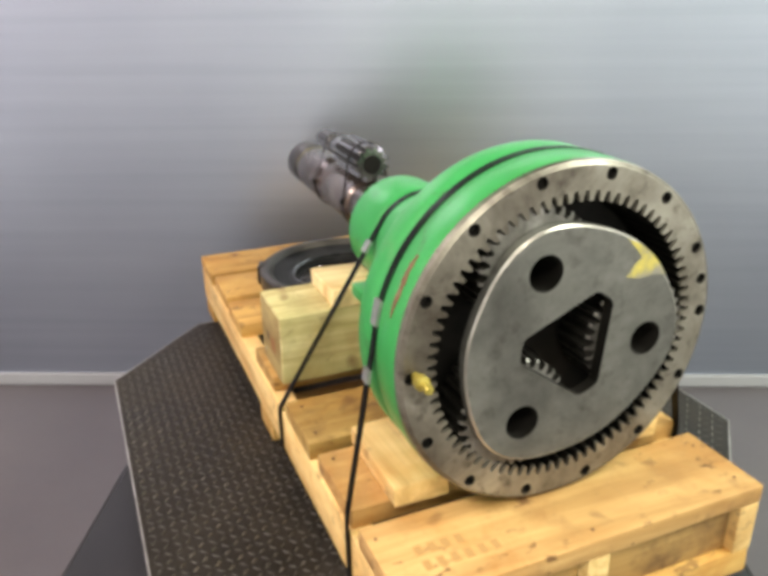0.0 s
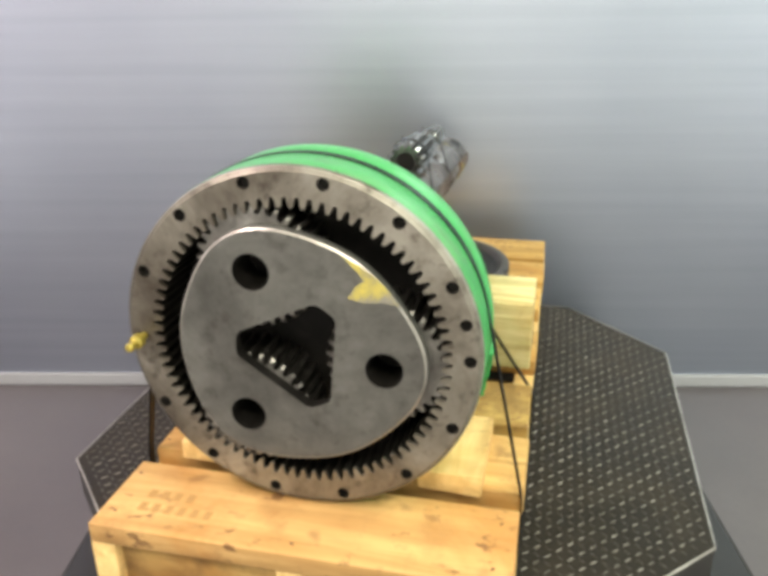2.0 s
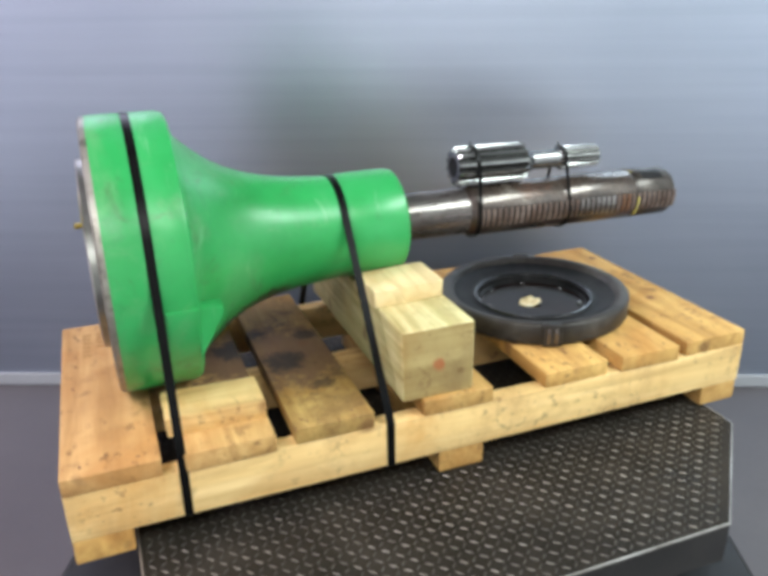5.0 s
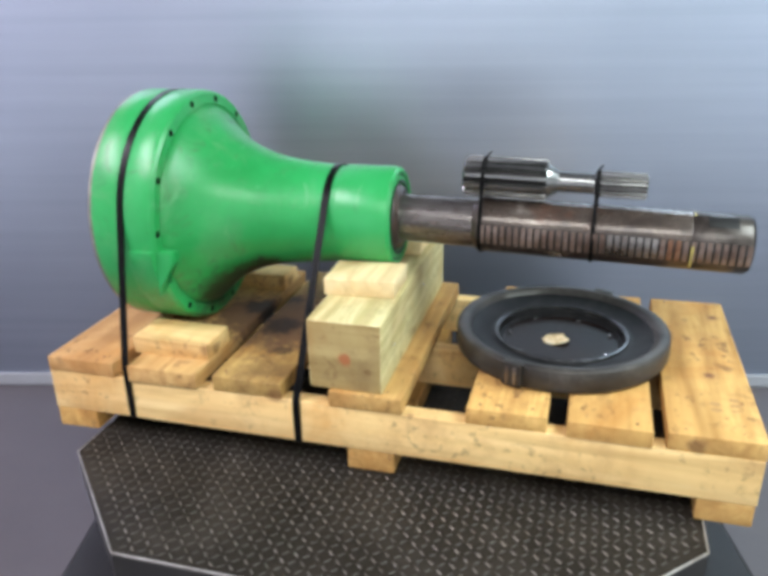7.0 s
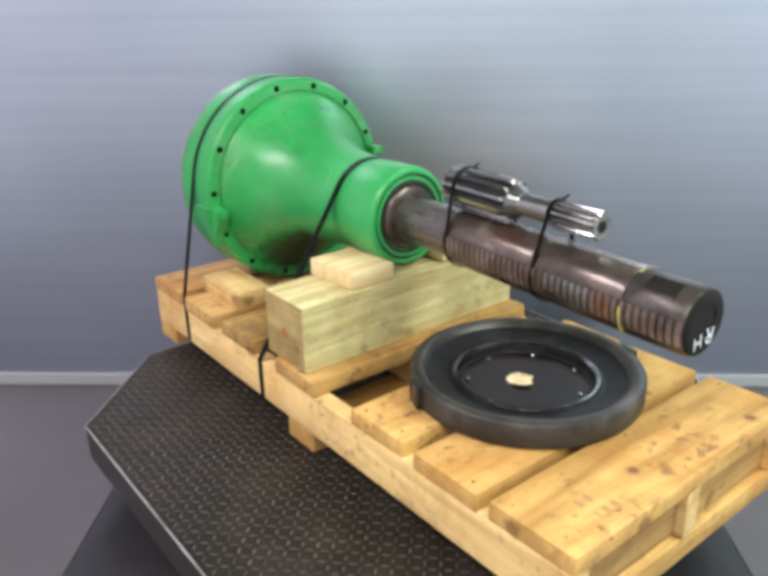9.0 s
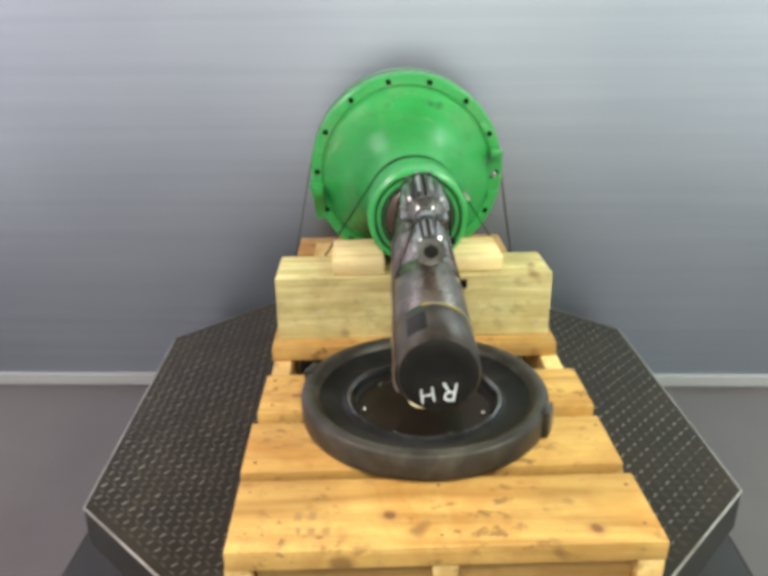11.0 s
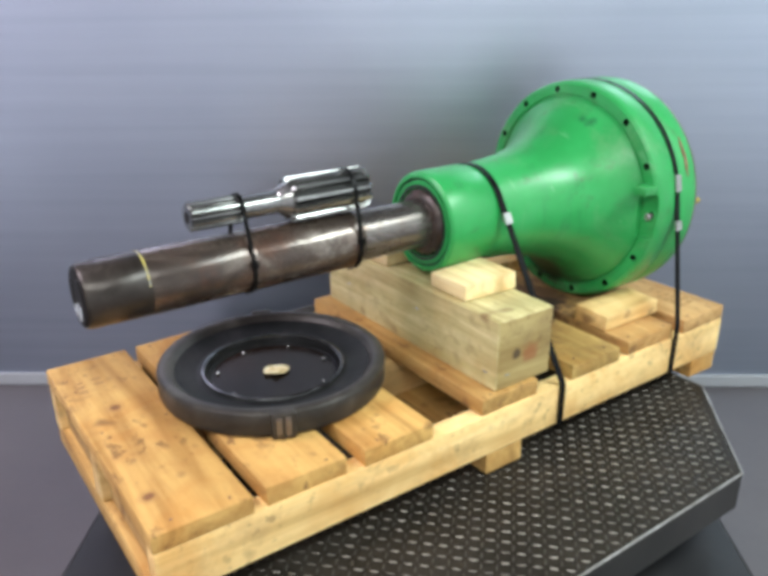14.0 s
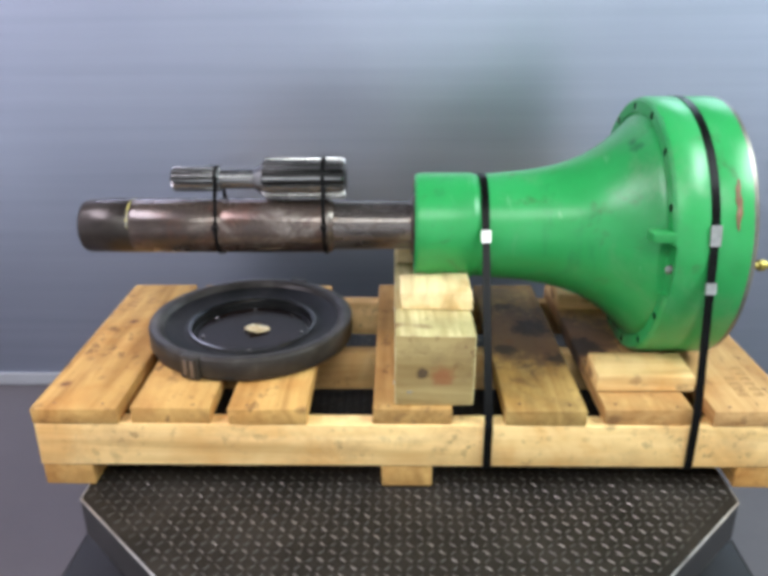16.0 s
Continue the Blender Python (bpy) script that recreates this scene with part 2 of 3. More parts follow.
PINE_KNOTTY = wood("knotty_pine_deck", 1, (0.66, 0.425, 0.15), (0.52, 0.30, 0.09), (0.39, 0.185, 0.05), specks=0.8,
                   knot_at=((0.636, -0.077, 0.171), (0.675, 0.214, 0.171)))
PINE_DIRTY = wood("dirty_pine_deck", 1, (0.66, 0.425, 0.185), (0.51, 0.295, 0.11), (0.33, 0.16, 0.05), specks=1.0)
# the dark spots here are the housing's shade, painted on the board
PINE_SHADED = wood("oil_seeped_pine_deck", 1, (0.64, 0.41, 0.165), (0.50, 0.285, 0.095), (0.35, 0.165, 0.05), specks=0.7,
                   stains=(((-0.35, 0.0, 0.17), 0.15, OIL_AND_SHADE, 0.9), ((-0.355, 0.04, 0.17), 0.06, SLUDGE_AND_SHADE, 0.9)))
PINE_X = wood("pine_stringer", 0, (0.88, 0.66, 0.33), (0.76, 0.525, 0.225), (0.52, 0.31, 0.12), specks=0.55)
STAINED = wood("oil_stained_pine", 1, (0.55, 0.385, 0.135), (0.40, 0.25, 0.075), (0.17, 0.09, 0.03), soiled=0.85, specks=0.8,
               stains=(((-0.25, -0.02, 0.17), 0.19, OIL_AND_SHADE, 0.85), ((-0.27, -0.05, 0.17), 0.055, SLUDGE_AND_SHADE, 0.9), ((-0.2, 0.06, 0.17), 0.03, SLUDGE_AND_SHADE, 0.8), ((-0.31, 0.1, 0.17), 0.035, SLUDGE_AND_SHADE, 0.85), ((-0.22, -0.17, 0.17), 0.03, SLUDGE_AND_SHADE, 0.6)))
BLOCKING = wood("brown_blocking_pine", 1, (0.48, 0.31, 0.12), (0.34, 0.195, 0.065), (0.12, 0.06, 0.025), soiled=0.9)
# sides lightened for the light they catch; end grain darkened with its shade
TREATED = wood("pressure_treated_timber", 1, (0.82, 0.755, 0.43), (0.52, 0.46, 0.2), (0.33, 0.285, 0.12), soiled=0.55, specks=0.3)
TREATED_END = wood("treated_end_grain", 0, (0.53, 0.42, 0.185), (0.39, 0.29, 0.115), (0.22, 0.14, 0.055), soiled=0.8, specks=0.8, knots=False,
                   stains=(((0.001, -0.296, 0.065), 0.016, (0.38, 0.12, 0.04), 0.9), ((-0.013, 0.296, 0.061), 0.026, (0.3, 0.1, 0.035), 0.75), ((0.022, 0.296, 0.069), 0.014, (0.05, 0.03, 0.02), 0.8)))
PALE = wood("fresh_cut_pine", 1, (0.92, 0.80, 0.50), (0.84, 0.69, 0.38), (0.68, 0.5, 0.25), 0.7, False)
TREAD = metal("dark_tread_plate", [(0.011, 0.009, 0.0065), (0.021, 0.017, 0.0125), (0.04, 0.033, 0.025)], 0.1, 0.46, 0.68, 5, spots=(0.03, 0.025, 0.02), bump=0.2)
SKIRT = metal("dark_painted_steel", [(0.017, 0.016, 0.016), (0.026, 0.0245, 0.024), (0.043, 0.04, 0.038)], 0.1, 0.4, 0.6, 6)
TREAD.node_tree.nodes["Principled BSDF"].inputs["Specular IOR Level"].default_value = 0.22
BASEBLACK = metal("black_painted_base", [(0.007, 0.0065, 0.007), (0.012, 0.0115, 0.012), (0.022, 0.021, 0.021)], 0.0, 0.45, 0.65, 6)


def tread_bar():
    m = Mat("worn_tread_bars", 0.32, 0.6)
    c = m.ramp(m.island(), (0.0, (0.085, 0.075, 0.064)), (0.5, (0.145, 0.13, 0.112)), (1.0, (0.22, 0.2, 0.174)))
    wear = m.noise(4, (1, 1, 1), 3)
    c = m.mix(m.ramp(wear, (0.5, (0, 0, 0)), (0.66, (0.85, 0.85, 0.85))), c, (0.045, 0.038, 0.031))
    m.colour(c).roughness(wear, 0.25, 0.55)
    return m.m


BARS = tread_bar()
# darker copy of the bars for those without glint or in shade
SHADEBARS = metal("grimy_tread_bars", [(0.028, 0.023, 0.018), (0.048, 0.041, 0.033), (0.08, 0.069, 0.057)], 0.25, 0.38, 0.6, 9)
EDGE = metal("rubbed_bare_edge", [(0.2, 0.18, 0.16), (0.4, 0.38, 0.35), (0.6, 0.58, 0.55)], 0.6, 0.25, 0.45, 8)


def wall_material():
    m = Mat("brushed_grey_sheet_metal", 0.34, 0.95)
    big = m.noise(1.1, (1, 1, 1), 3, 0.5)
    streak = m.noise(16, (0.035, 1, 1.8), 4, 0.62)
    c = m.ramp(big, (0.3, (0.455, 0.505, 0.60)), (0.7, (0.53, 0.58, 0.67)))
    c = m.mix(m.ramp(streak, (0.3, (0, 0, 0)), (0.75, (0.34, 0.34, 0.34))), c, (0.325, 0.375, 0.475))
    m.colour(c).roughness(streak, 0.3, 0.38)
    fine = m.noise(60, (0.02, 1, 3.0), 3, 0.6)
    m.bump(fine, 0.25, 0.002)
    return m.m


def floor_material():
    m = Mat("grey_sealed_concrete", 0.5)
    big, fine = m.noise(1.7, (1, 1, 1), 5, 0.6), m.noise(60, (1, 1, 1), 4)
    c = m.ramp(big, (0.3, (0.092, 0.081, 0.085)), (0.7, (0.122, 0.109, 0.113)))
    c = m.mix(m.ramp(fine, (0.45, (0, 0, 0)), (0.8, (0.25, 0.25, 0.25))), c, (0.08, 0.072, 0.075))
    m.colour(c).roughness(big, 0.4, 0.6).bump(fine, 0.08, 0.001)
    return m.m


def plain_paint(name, c, rough):
    m = Mat(name, rough)
    n1 = m.noise(2.3)
    m.colour(m.ramp(n1, (0.3, tuple(v * 0.94 for v in c)), (0.7, c))).roughness(n1, rough - 0.05, rough + 0.08)
    return m.m


WALLMAT, FLOORMAT = wall_material(), floor_material()
# tones of the unseen walls and ceiling, set to shape light and reflections
SIDEWALL = plain_paint("grey_side_wall_paint", (0.82, 0.83, 0.85), 0.6)
WESTWALL = plain_paint("mid_grey_side_wall_paint", (0.66, 0.65, 0.69), 0.6)
BACKWALL = plain_paint("white_back_wall_paint", (0.85, 0.86, 0.87), 0.6)
CEIL = plain_paint("off_white_ceiling", (0.25, 0.25, 0.26), 0.7)
COVE = plain_paint("light_grey_cove_strip", (0.37, 0.38, 0.40), 0.5)

# ---------------------------------------------------------------- mesh helpers
BASE = {}
MOVING = []


def thing(name, base, label, category, group="", frame_of=LOAD, moving=True):
    """An empty at the thing's base; parts are then built in the load's own coordinates."""
    ob = new(name)
    ob.empty_display_size = 0.05
    BASE[ob.name] = Vector(base)
    ob.matrix_world = frame_of @ pose(*base)
    if moving:
        MOVING.append((ob, frame_of @ pose(*base)))
    return tagged(ob, label, category, group)


def part(name, bm, material, parent, label="", smooth=35):
    """Links a bmesh as one mesh object under a thing or a part."""
    off = BASE[parent.name]
    for v in bm.verts:
        v.co -= off
    bmesh.ops.recalc_face_normals(bm, faces=bm.faces)
    me = bpy.data.meshes.new(name)
    if smooth:
        for f in bm.faces:
            f.smooth = True
        for e in bm.edges:
            if len(e.link_faces) == 2 and e.calc_face_angle(0) > radians(smooth):
                e.smooth = False
    bm.to_mesh(me)
    bm.free()
    for m in (material if isinstance(material, list) else [material]):
        me.materials.append(m)
    ob = new(name, me)
    ob.parent = parent
    BASE[ob.name] = off
    return tagged(ob, label) if label else ob


def box(x0, x1, y0, y1, z0, z1, bevel=0.003, segs=2, bm=None, jitter=0.0):
    own = bmesh.new()
    r = bmesh.ops.create_cube(own, size=1)
    for v in r["verts"]:
        v.co = Vector((x0 + (v.co.x + 0.5) * (x1 - x0), y0 + (v.co.y + 0.5) * (y1 - y0), z0 + (v.co.z + 0.5) * (z1 - z0)))
        if jitter:
            v.co += Vector([random.uniform(-jitter, jitter) for _ in range(3)])
    if bevel:
        bmesh.ops.bevel(own, geom=own.edges[:], offset=bevel, segments=segs, profile=0.6, affect="EDGES")
    if bm is None:
        return own
    me = bpy.data.meshes.new("tmp")
    own.to_mesh(me)
    own.free()
    bm.from_mesh(me)
    bpy.data.meshes.remove(me)
    return bm


def loops(bm, rings, close=False, cap_first=True, cap_last=True, mats=None):
    """Skins rings of equal length."""
    vs = [[bm.verts.new(p) for p in r] for r in rings]
    n = len(vs[0])
    pairs = list(zip(vs, vs[1:])) + ([(vs[-1], vs[0])] if close else [])
    for k, (a, b) in enumerate(pairs):
        for i in range(n):
            f = bm.faces.new((a[i], a[(i + 1) % n], b[(i + 1) % n], b[i]))
            if mats:
                f.material_index = mats[k]
    if not close:
        if cap_first:
            bm.faces.new(vs[0][::-1])
        if cap_last:
            bm.faces.new(vs[-1])
    return bm


def lathe_x(profile, cy, cz, n=96, close=False, caps=(True, True), mats=None, bm=None):
    """Turns (x, radius) pairs round an axis along x."""
    bm = bm or bmesh.new()
    rings = [[(x, cy + r * math.cos(2 * math.pi * i / n), cz + r * math.sin(2 * math.pi * i / n)) for i in range(n)] for x, r in profile]
    return loops(bm, rings, close, *caps, mats=mats)


def lathe_z(profile, cx, cy, n=96, close=False, bm=None, mats=None):
    bm = bm or bmesh.new()
    rings = [[(cx + r * math.cos(2 * math.pi * i / n), cy + r * math.sin(2 * math.pi * i / n), z) for i in range(n)] for r, z in profile]
    return loops(bm, rings, close, mats=mats)


def gear_x(x0, x1, cy, cz, tip, root, teeth, phase=0.0, chamfer=0.004):
    """A spur gear or spline along x."""
    def ring(x, k):
        pts = []
        for i in range(teeth):
            for f, r in ((-0.34, root), (-0.15, tip), (0.15, tip), (0.34, root)):
                a = phase + 2 * math.pi * (i + f) / teeth
                rr = min(r, k)
                pts.append((x, cy + rr * math.cos(a), cz + rr * math.sin(a)))
        return pts
    return loops(bmesh.new(), [ring(x0, tip - chamfer), ring(x0 + chamfer, tip), ring(x1 - chamfer, tip), ring(x1, tip - chamfer)])


def carve(ob, cutters, material=None):
    """Cuts the cutter meshes out of ob and leaves a plain mesh."""
    bm = bmesh.new()
    for c in cutters:
        me = bpy.data.meshes.new("tmp")
        c.to_mesh(me)
        c.free()
        bm.from_mesh(me)
        bpy.data.meshes.remove(me)
    off = BASE[ob.name]
    for v in bm.verts:
        v.co -= off
    bmesh.ops.recalc_face_normals(bm, faces=bm.faces)
    me = bpy.data.meshes.new("cut")
    bm.to_mesh(me)
    bm.free()
    # cut walls default to near-black, the hole's shade as colour
    me.materials.append(material or OILY_SHADE)
    cut = new("cut", me)
    cut.parent = ob.parent
    mod = ob.modifiers.new("carve", "BOOLEAN")
    mod.operation, mod.solver, mod.object, mod.material_mode = "DIFFERENCE", "EXACT", cut, "TRANSFER"
    bpy.context.view_layer.update()
    old = ob.data
    made = bpy.data.meshes.new_from_object(ob.evaluated_get(bpy.context.evaluated_depsgraph_get()))
    ob.modifiers.clear()
    made.name = ob.name
    ob.data = made
    bpy.data.objects.remove(cut)
    bpy.data.meshes.remove(old)
    return ob


def structure(name, bm, material, label):
    me = bpy.data.meshes.new(name)
    bmesh.ops.recalc_face_normals(bm, faces=bm.faces)
    bm.to_mesh(me)
    bm.free()
    me.materials.append(material)
    return tagged(new(name, me), label, name.split("_")[0], kind="structure")


# ---------------------------------------------------------------- the room
X0, X1, Y0, TOP = -2.6, 2.6, -3.6, 2.4
structure("floor", box(X0, X1, Y0, WALL, FLOOR - 0.1, FLOOR, 0), FLOORMAT, "smooth grey sealed concrete floor")
structure("wall_north", box(X0 - 0.1, X1 + 0.1, WALL, WALL + 0.1, FLOOR - 0.1, TOP, 0), WALLMAT, "glossy blue-grey sheet wall behind the turntable")
# added out of view to close the room and steer its light
structure("wall_south", box(X0 - 0.1, X1 + 0.1, Y0 - 0.1, Y0, FLOOR - 0.1, TOP, 0), BACKWALL, "unseen plain wall, white to brighten the sheet wall's reflection")
structure("wall_east", box(X1, X1 + 0.1, Y0, WALL, FLOOR - 0.1, TOP, 0), SIDEWALL, "unseen plain wall, toned to shape the light")
structure("wall_west", box(X0 - 0.1, X0, Y0, WALL, FLOOR - 0.1, TOP, 0), WESTWALL, "unseen plain wall, toned to shape the light")
structure("ceiling", box(X0 - 0.1, X1 + 0.1, Y0 - 0.1, WALL + 0.1, TOP, TOP + 0.1, 0), CEIL, "unseen ceiling, darkened to cut the fill light")
structure("baseboard", box(X0, X1, WALL - 0.012, WALL - 0.001, FLOOR + 0.001, FLOOR + 0.05, 0.009, 3), COVE, "light grey strip along the foot of the wall")

# ---------------------------------------------------------------- turntable
HALF, CUT = 0.612, 0.365
AX_Y, AX_Z = 0.006, 0.430


def octagon(half, cut, z):
    return [(sx * a, sy * b, z) for sx, sy, a, b in ((1, -1, half, cut), (1, 1, half, cut), (1, 1, cut, half), (-1, 1, cut, half),
                                                     (-1, 1, half, cut), (-1, -1, half, cut), (-1, -1, cut, half), (1, -1, cut, half))]


def turntable():
    t = thing("turntable", (0, 0, FLOOR), "octagonal steel turntable with a dark tread-plate top", "turntable", frame_of=pose(0, 0, 0), moving=False)
    bm = bmesh.new()
    loops(bm, [[(x * s, y * s, z) for x, y in ((-1, -1), (1, -1), (1, 1), (-1, 1))] for s, z in ((0.69, FLOOR), (0.69, -0.2), (0.675, -0.185))])
    part("base", bm, BASEBLACK, t, "black painted fixed base box", 0)
    bm = lathe_z([(0.3, -0.19), (0.3, -0.085), (0.27, -0.07)], 0, 0, 48)
    part("pedestal", bm, BASEBLACK, t)
    bm = bmesh.new()
    loops(bm, [octagon(HALF - 0.006, CUT - 0.003, -0.085), octagon(HALF, CUT, -0.082), octagon(HALF, CUT, -0.004)])
    plat = part("platform", bm, [SKIRT], t, "octagonal platform with a folded dark steel skirt", 0)
    BASE[plat.name] = Vector((0, 0, 0))
    for v in plat.data.vertices:
        v.co.z += FLOOR
    plat.location = (0, 0, -FLOOR)
    bm = bmesh.new()
    loops(bm, [octagon(HALF - 0.0005, CUT - 0.0003, -0.0035), octagon(HALF - 0.001, CUT - 0.0005, -0.001), octagon(HALF - 0.003, CUT - 0.0015, 0.0)])
    part("top_plate", bm, TREAD, plat, "dark oily tread plate", 0)
    # rubbed edges, one bar for each side
    ring = octagon(HALF, CUT, -0.002)
    for a, b in zip(ring, ring[1:] + ring[:1]):
        bm = bmesh.new()
        d = (Vector(b) - Vector(a)).normalized()
        side = Vector((d.y, -d.x, 0)) * 0.0015
        up = Vector((0, 0, 0.0018))
        loops(bm, [[Vector(p) + side * s + up * u for s, u in ((-1, -1), (1, -1), (1, 1), (-1, 1.4))] for p in (a, b)])
        part("edge_trim", bm, EDGE, plat, "", 0)
    # raised bars of the tread pattern
    verts, faces, shaded = [], [], []
    pitch, n = 0.0186, 34
    rng = random.Random(4)
    for i in range(-n, n + 1):
        for j in range(-n, n + 1):
            x, y = i * pitch, j * pitch
            if abs(x) > HALF - 0.012 or abs(y) > HALF - 0.012 or abs(x) + abs(y) > HALF + CUT - 0.016:
                continue
            a = radians(45 if (i + j) % 2 else -45) + rng.uniform(-0.05, 0.05)
            c, s = math.cos(a), math.sin(a)
            k = len(verts)
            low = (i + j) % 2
            # painted shade: bars beneath the pallet, and the direction that catches no glint
            shaded += [1 if abs(y) < 0.295 else low] * 7
            for u, v, z in ((-1, 0, 0), (-0.45, 1, 0), (0.45, 1, 0), (1, 0, 0), (0.45, -1, 0), (-0.45, -1, 0),
                            (-0.7, 0, 1), (-0.3, 0.28, 1), (0.3, 0.28, 1), (0.7, 0, 1), (0.3, -0.28, 1), (-0.3, -0.28, 1)):
                u, v = u * 0.0086, v * 0.0021
                verts.append((x + u * c - v * s, y + u * s + v * c, -0.0002 + z * (0.0012 if low else 0.0016)))
            faces += [(k + q, k + (q + 1) % 6, k + 6 + (q + 1) % 6, k + 6 + q) for q in range(6)] + [tuple(range(k + 6, k + 12))]
    me = bpy.data.meshes.new("tread_pattern")
    me.from_pydata(verts, [], faces)
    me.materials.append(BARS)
    me.materials.append(SHADEBARS)
    me.polygons.foreach_set("material_index", shaded)
    ob = new("tread_pattern", me)
    ob.parent = plat
    tagged(ob, "raised worn steel tread bars", kind="stuff")
    return plat


PLATFORM = turntable()

# ---------------------------------------------------------------- pallet
DECK = 0.1715
BOARDS = [(0.545, 0.704), (0.376, 0.522), (0.196, 0.342), (-0.070, 0.075), (-0.316, -0.168), (-0.508, -0.350), (-0.704, -0.545)]


def pallet():
    p = thing("pallet", (0, 0, 0), "light pine pallet with gapped deck boards, oil-stained in places", "pallet")
    for k, (a, b) in enumerate(BOARDS):
        o = random.uniform(-0.003, 0.003)
        part("deck_board", box(a, b, -0.309 + o, 0.304 + o, DECK - 0.033, DECK, 0.0035, 2, jitter=0.0012), (PINE_KNOTTY, PINE_Y, PINE_Y, PINE_Y, STAINED, PINE_SHADED, PINE_DIRTY)[k], p,
             "oil-stained board" if k == 4 else "")
    for y in (-0.289, -0.002, 0.286):
        part("stringer", box(-0.703, 0.703, y - 0.019, y + 0.019, 0.049, DECK - 0.0335, 0.003, 2, jitter=0.001), PINE_X, p)
    for x in (-0.654, 0.012, 0.654):
        part("bottom_board", box(x - 0.048, x + 0.048, -0.307, 0.303, 0.003, 0.0485, 0.004, 2, jitter=0.001), PINE_Y, p)
    for x in (-0.668, 0.668):
        for y in (-0.143, 0.143):
            part("blocking", box(x - 0.019, x + 0.019, y - 0.123, y + 0.123, 0.05, DECK - 0.036, 0.003), BLOCKING, p, "recessed brown cross block")
    deck = [o for o in p.children if o.name.startswith("deck_board")]
    rng = random.Random(9)
    for row, (x, n) in enumerate(((-0.622, 4), (-0.652, 6))):
        for k in range(n):
            y = 0.245 - 0.021 * k
            part("stamp_bar", box(x - 0.009, x + 0.009, y - 0.006, y + 0.005, DECK - 0.001, DECK + 0.0006, 0), INK, deck[6], "", 0)
    for x, n in ((0.633, 4), (0.668, 5)):
        for k in range(n):
            y = -0.252 + 0.021 * k
            part("stamp_bar", box(x - 0.009, x + 0.009, y - 0.005, y + 0.006, DECK - 0.001, DECK + 0.0006, 0), INK, deck[0], "", 0)
    for b, (x0, x1) in zip(deck, BOARDS):
        for y in (-0.286, 0.0, 0.286):
            for x in (x0 + 0.03, x1 - 0.03):
                bm = lathe_z([(0.0028, DECK - 0.002), (0.0028, DECK + 0.0004), (0.002, DECK + 0.0007)], x + rng.uniform(-0.008, 0.008), y + rng.uniform(-0.006, 0.006), 8)
                part("nail", bm, RUST, b)
    return p


pallet()


def timber():
    t = thing("support_timber", (-0.037, -0.004, DECK), "greenish pressure-treated square timber lying across the pallet", "timber")
    bm = box(-0.110, 0.036, -0.300, 0.292, DECK, 0.316, 0.006, 3, jitter=0.001)
    bm.normal_update()
    for f in bm.faces:
        f.material_index = 1 if abs(f.normal.y) > 0.8 else 0
    beam = part("beam", bm, [TREATED, TREATED_END], t)
    for y, z in ((0.262, 0.205), (0.05, 0.262), (-0.21, 0.235)):
        part("staple", box(0.0355, 0.0375, y - 0.005, y + 0.005, z - 0.0015, z + 0.0015, 0), CLIP, beam, "small bright staple", 0)
    part("staple", box(0.003, 0.013, 0.2915, 0.2935, 0.2, 0.203, 0), CLIP, beam, "small bright staple", 0)


timber()


def chock(name, x0, x1, y0, y1, z0, z1, mat, label):
    c = thing(name, ((x0 + x1) / 2, (y0 + y1) / 2, z0), label, "chock", "wooden chocks under the axle housing")
    part("block", box(x0, x1, y0, y1, z0, z1, 0.004, 2, jitter=0.0025), mat, c)


chock("wooden_chock", -0.112, 0.024, 0.078, 0.186, 0.3165, 0.352, PALE, "pale fresh-cut pine block wedged on the timber")
chock("wooden_chock", -0.118, 0.028, -0.178, -0.068, 0.3165, 0.352, PALE, "pale fresh-cut pine block wedged on the timber")
chock("wooden_chock", -0.530, -0.345, 0.150, 0.240, DECK + 0.001, DECK + 0.038, PINE_X, "flat pine board chocking the green housing on the pallet")
chock("wooden_chock", -0.526, -0.353, -0.250, -0.152, DECK + 0.001, DECK + 0.038, PINE_X, "flat pine board chocking the green housing on the pallet")


# ---------------------------------------------------------------- axle assembly
PIVOT = Vector((0.0, AX_Y, AX_Z))
LEAN = Matrix.Translation(PIVOT) @ pose(0, 0, 0, 0, 0.65, -1.7) @ Matrix.Translation(-PIVOT)


def leaning(ob):
    """Sets a thing, or a part of one, along the shaft's slight lean."""
    off = Matrix.Translation(BASE[ob.name])
    if ob.parent:
        ob.matrix_basis = off.inverted() @ LEAN @ off
    else:
        ob.matrix_world = LOAD @ LEAN @ off
        MOVING[[o for o, m in MOVING].index(ob)] = (ob, LOAD @ LEAN @ off)


def polar(x, r, a):
    return (x, AX_Y + r * math.cos(a), AX_Z + r * math.sin(a))


def pin(x0, x1, r, at_r, a, n=20):
    c = polar(0, at_r, a)
    return lathe_x([(x0, r), (x1, r)], c[1], c[2], n)


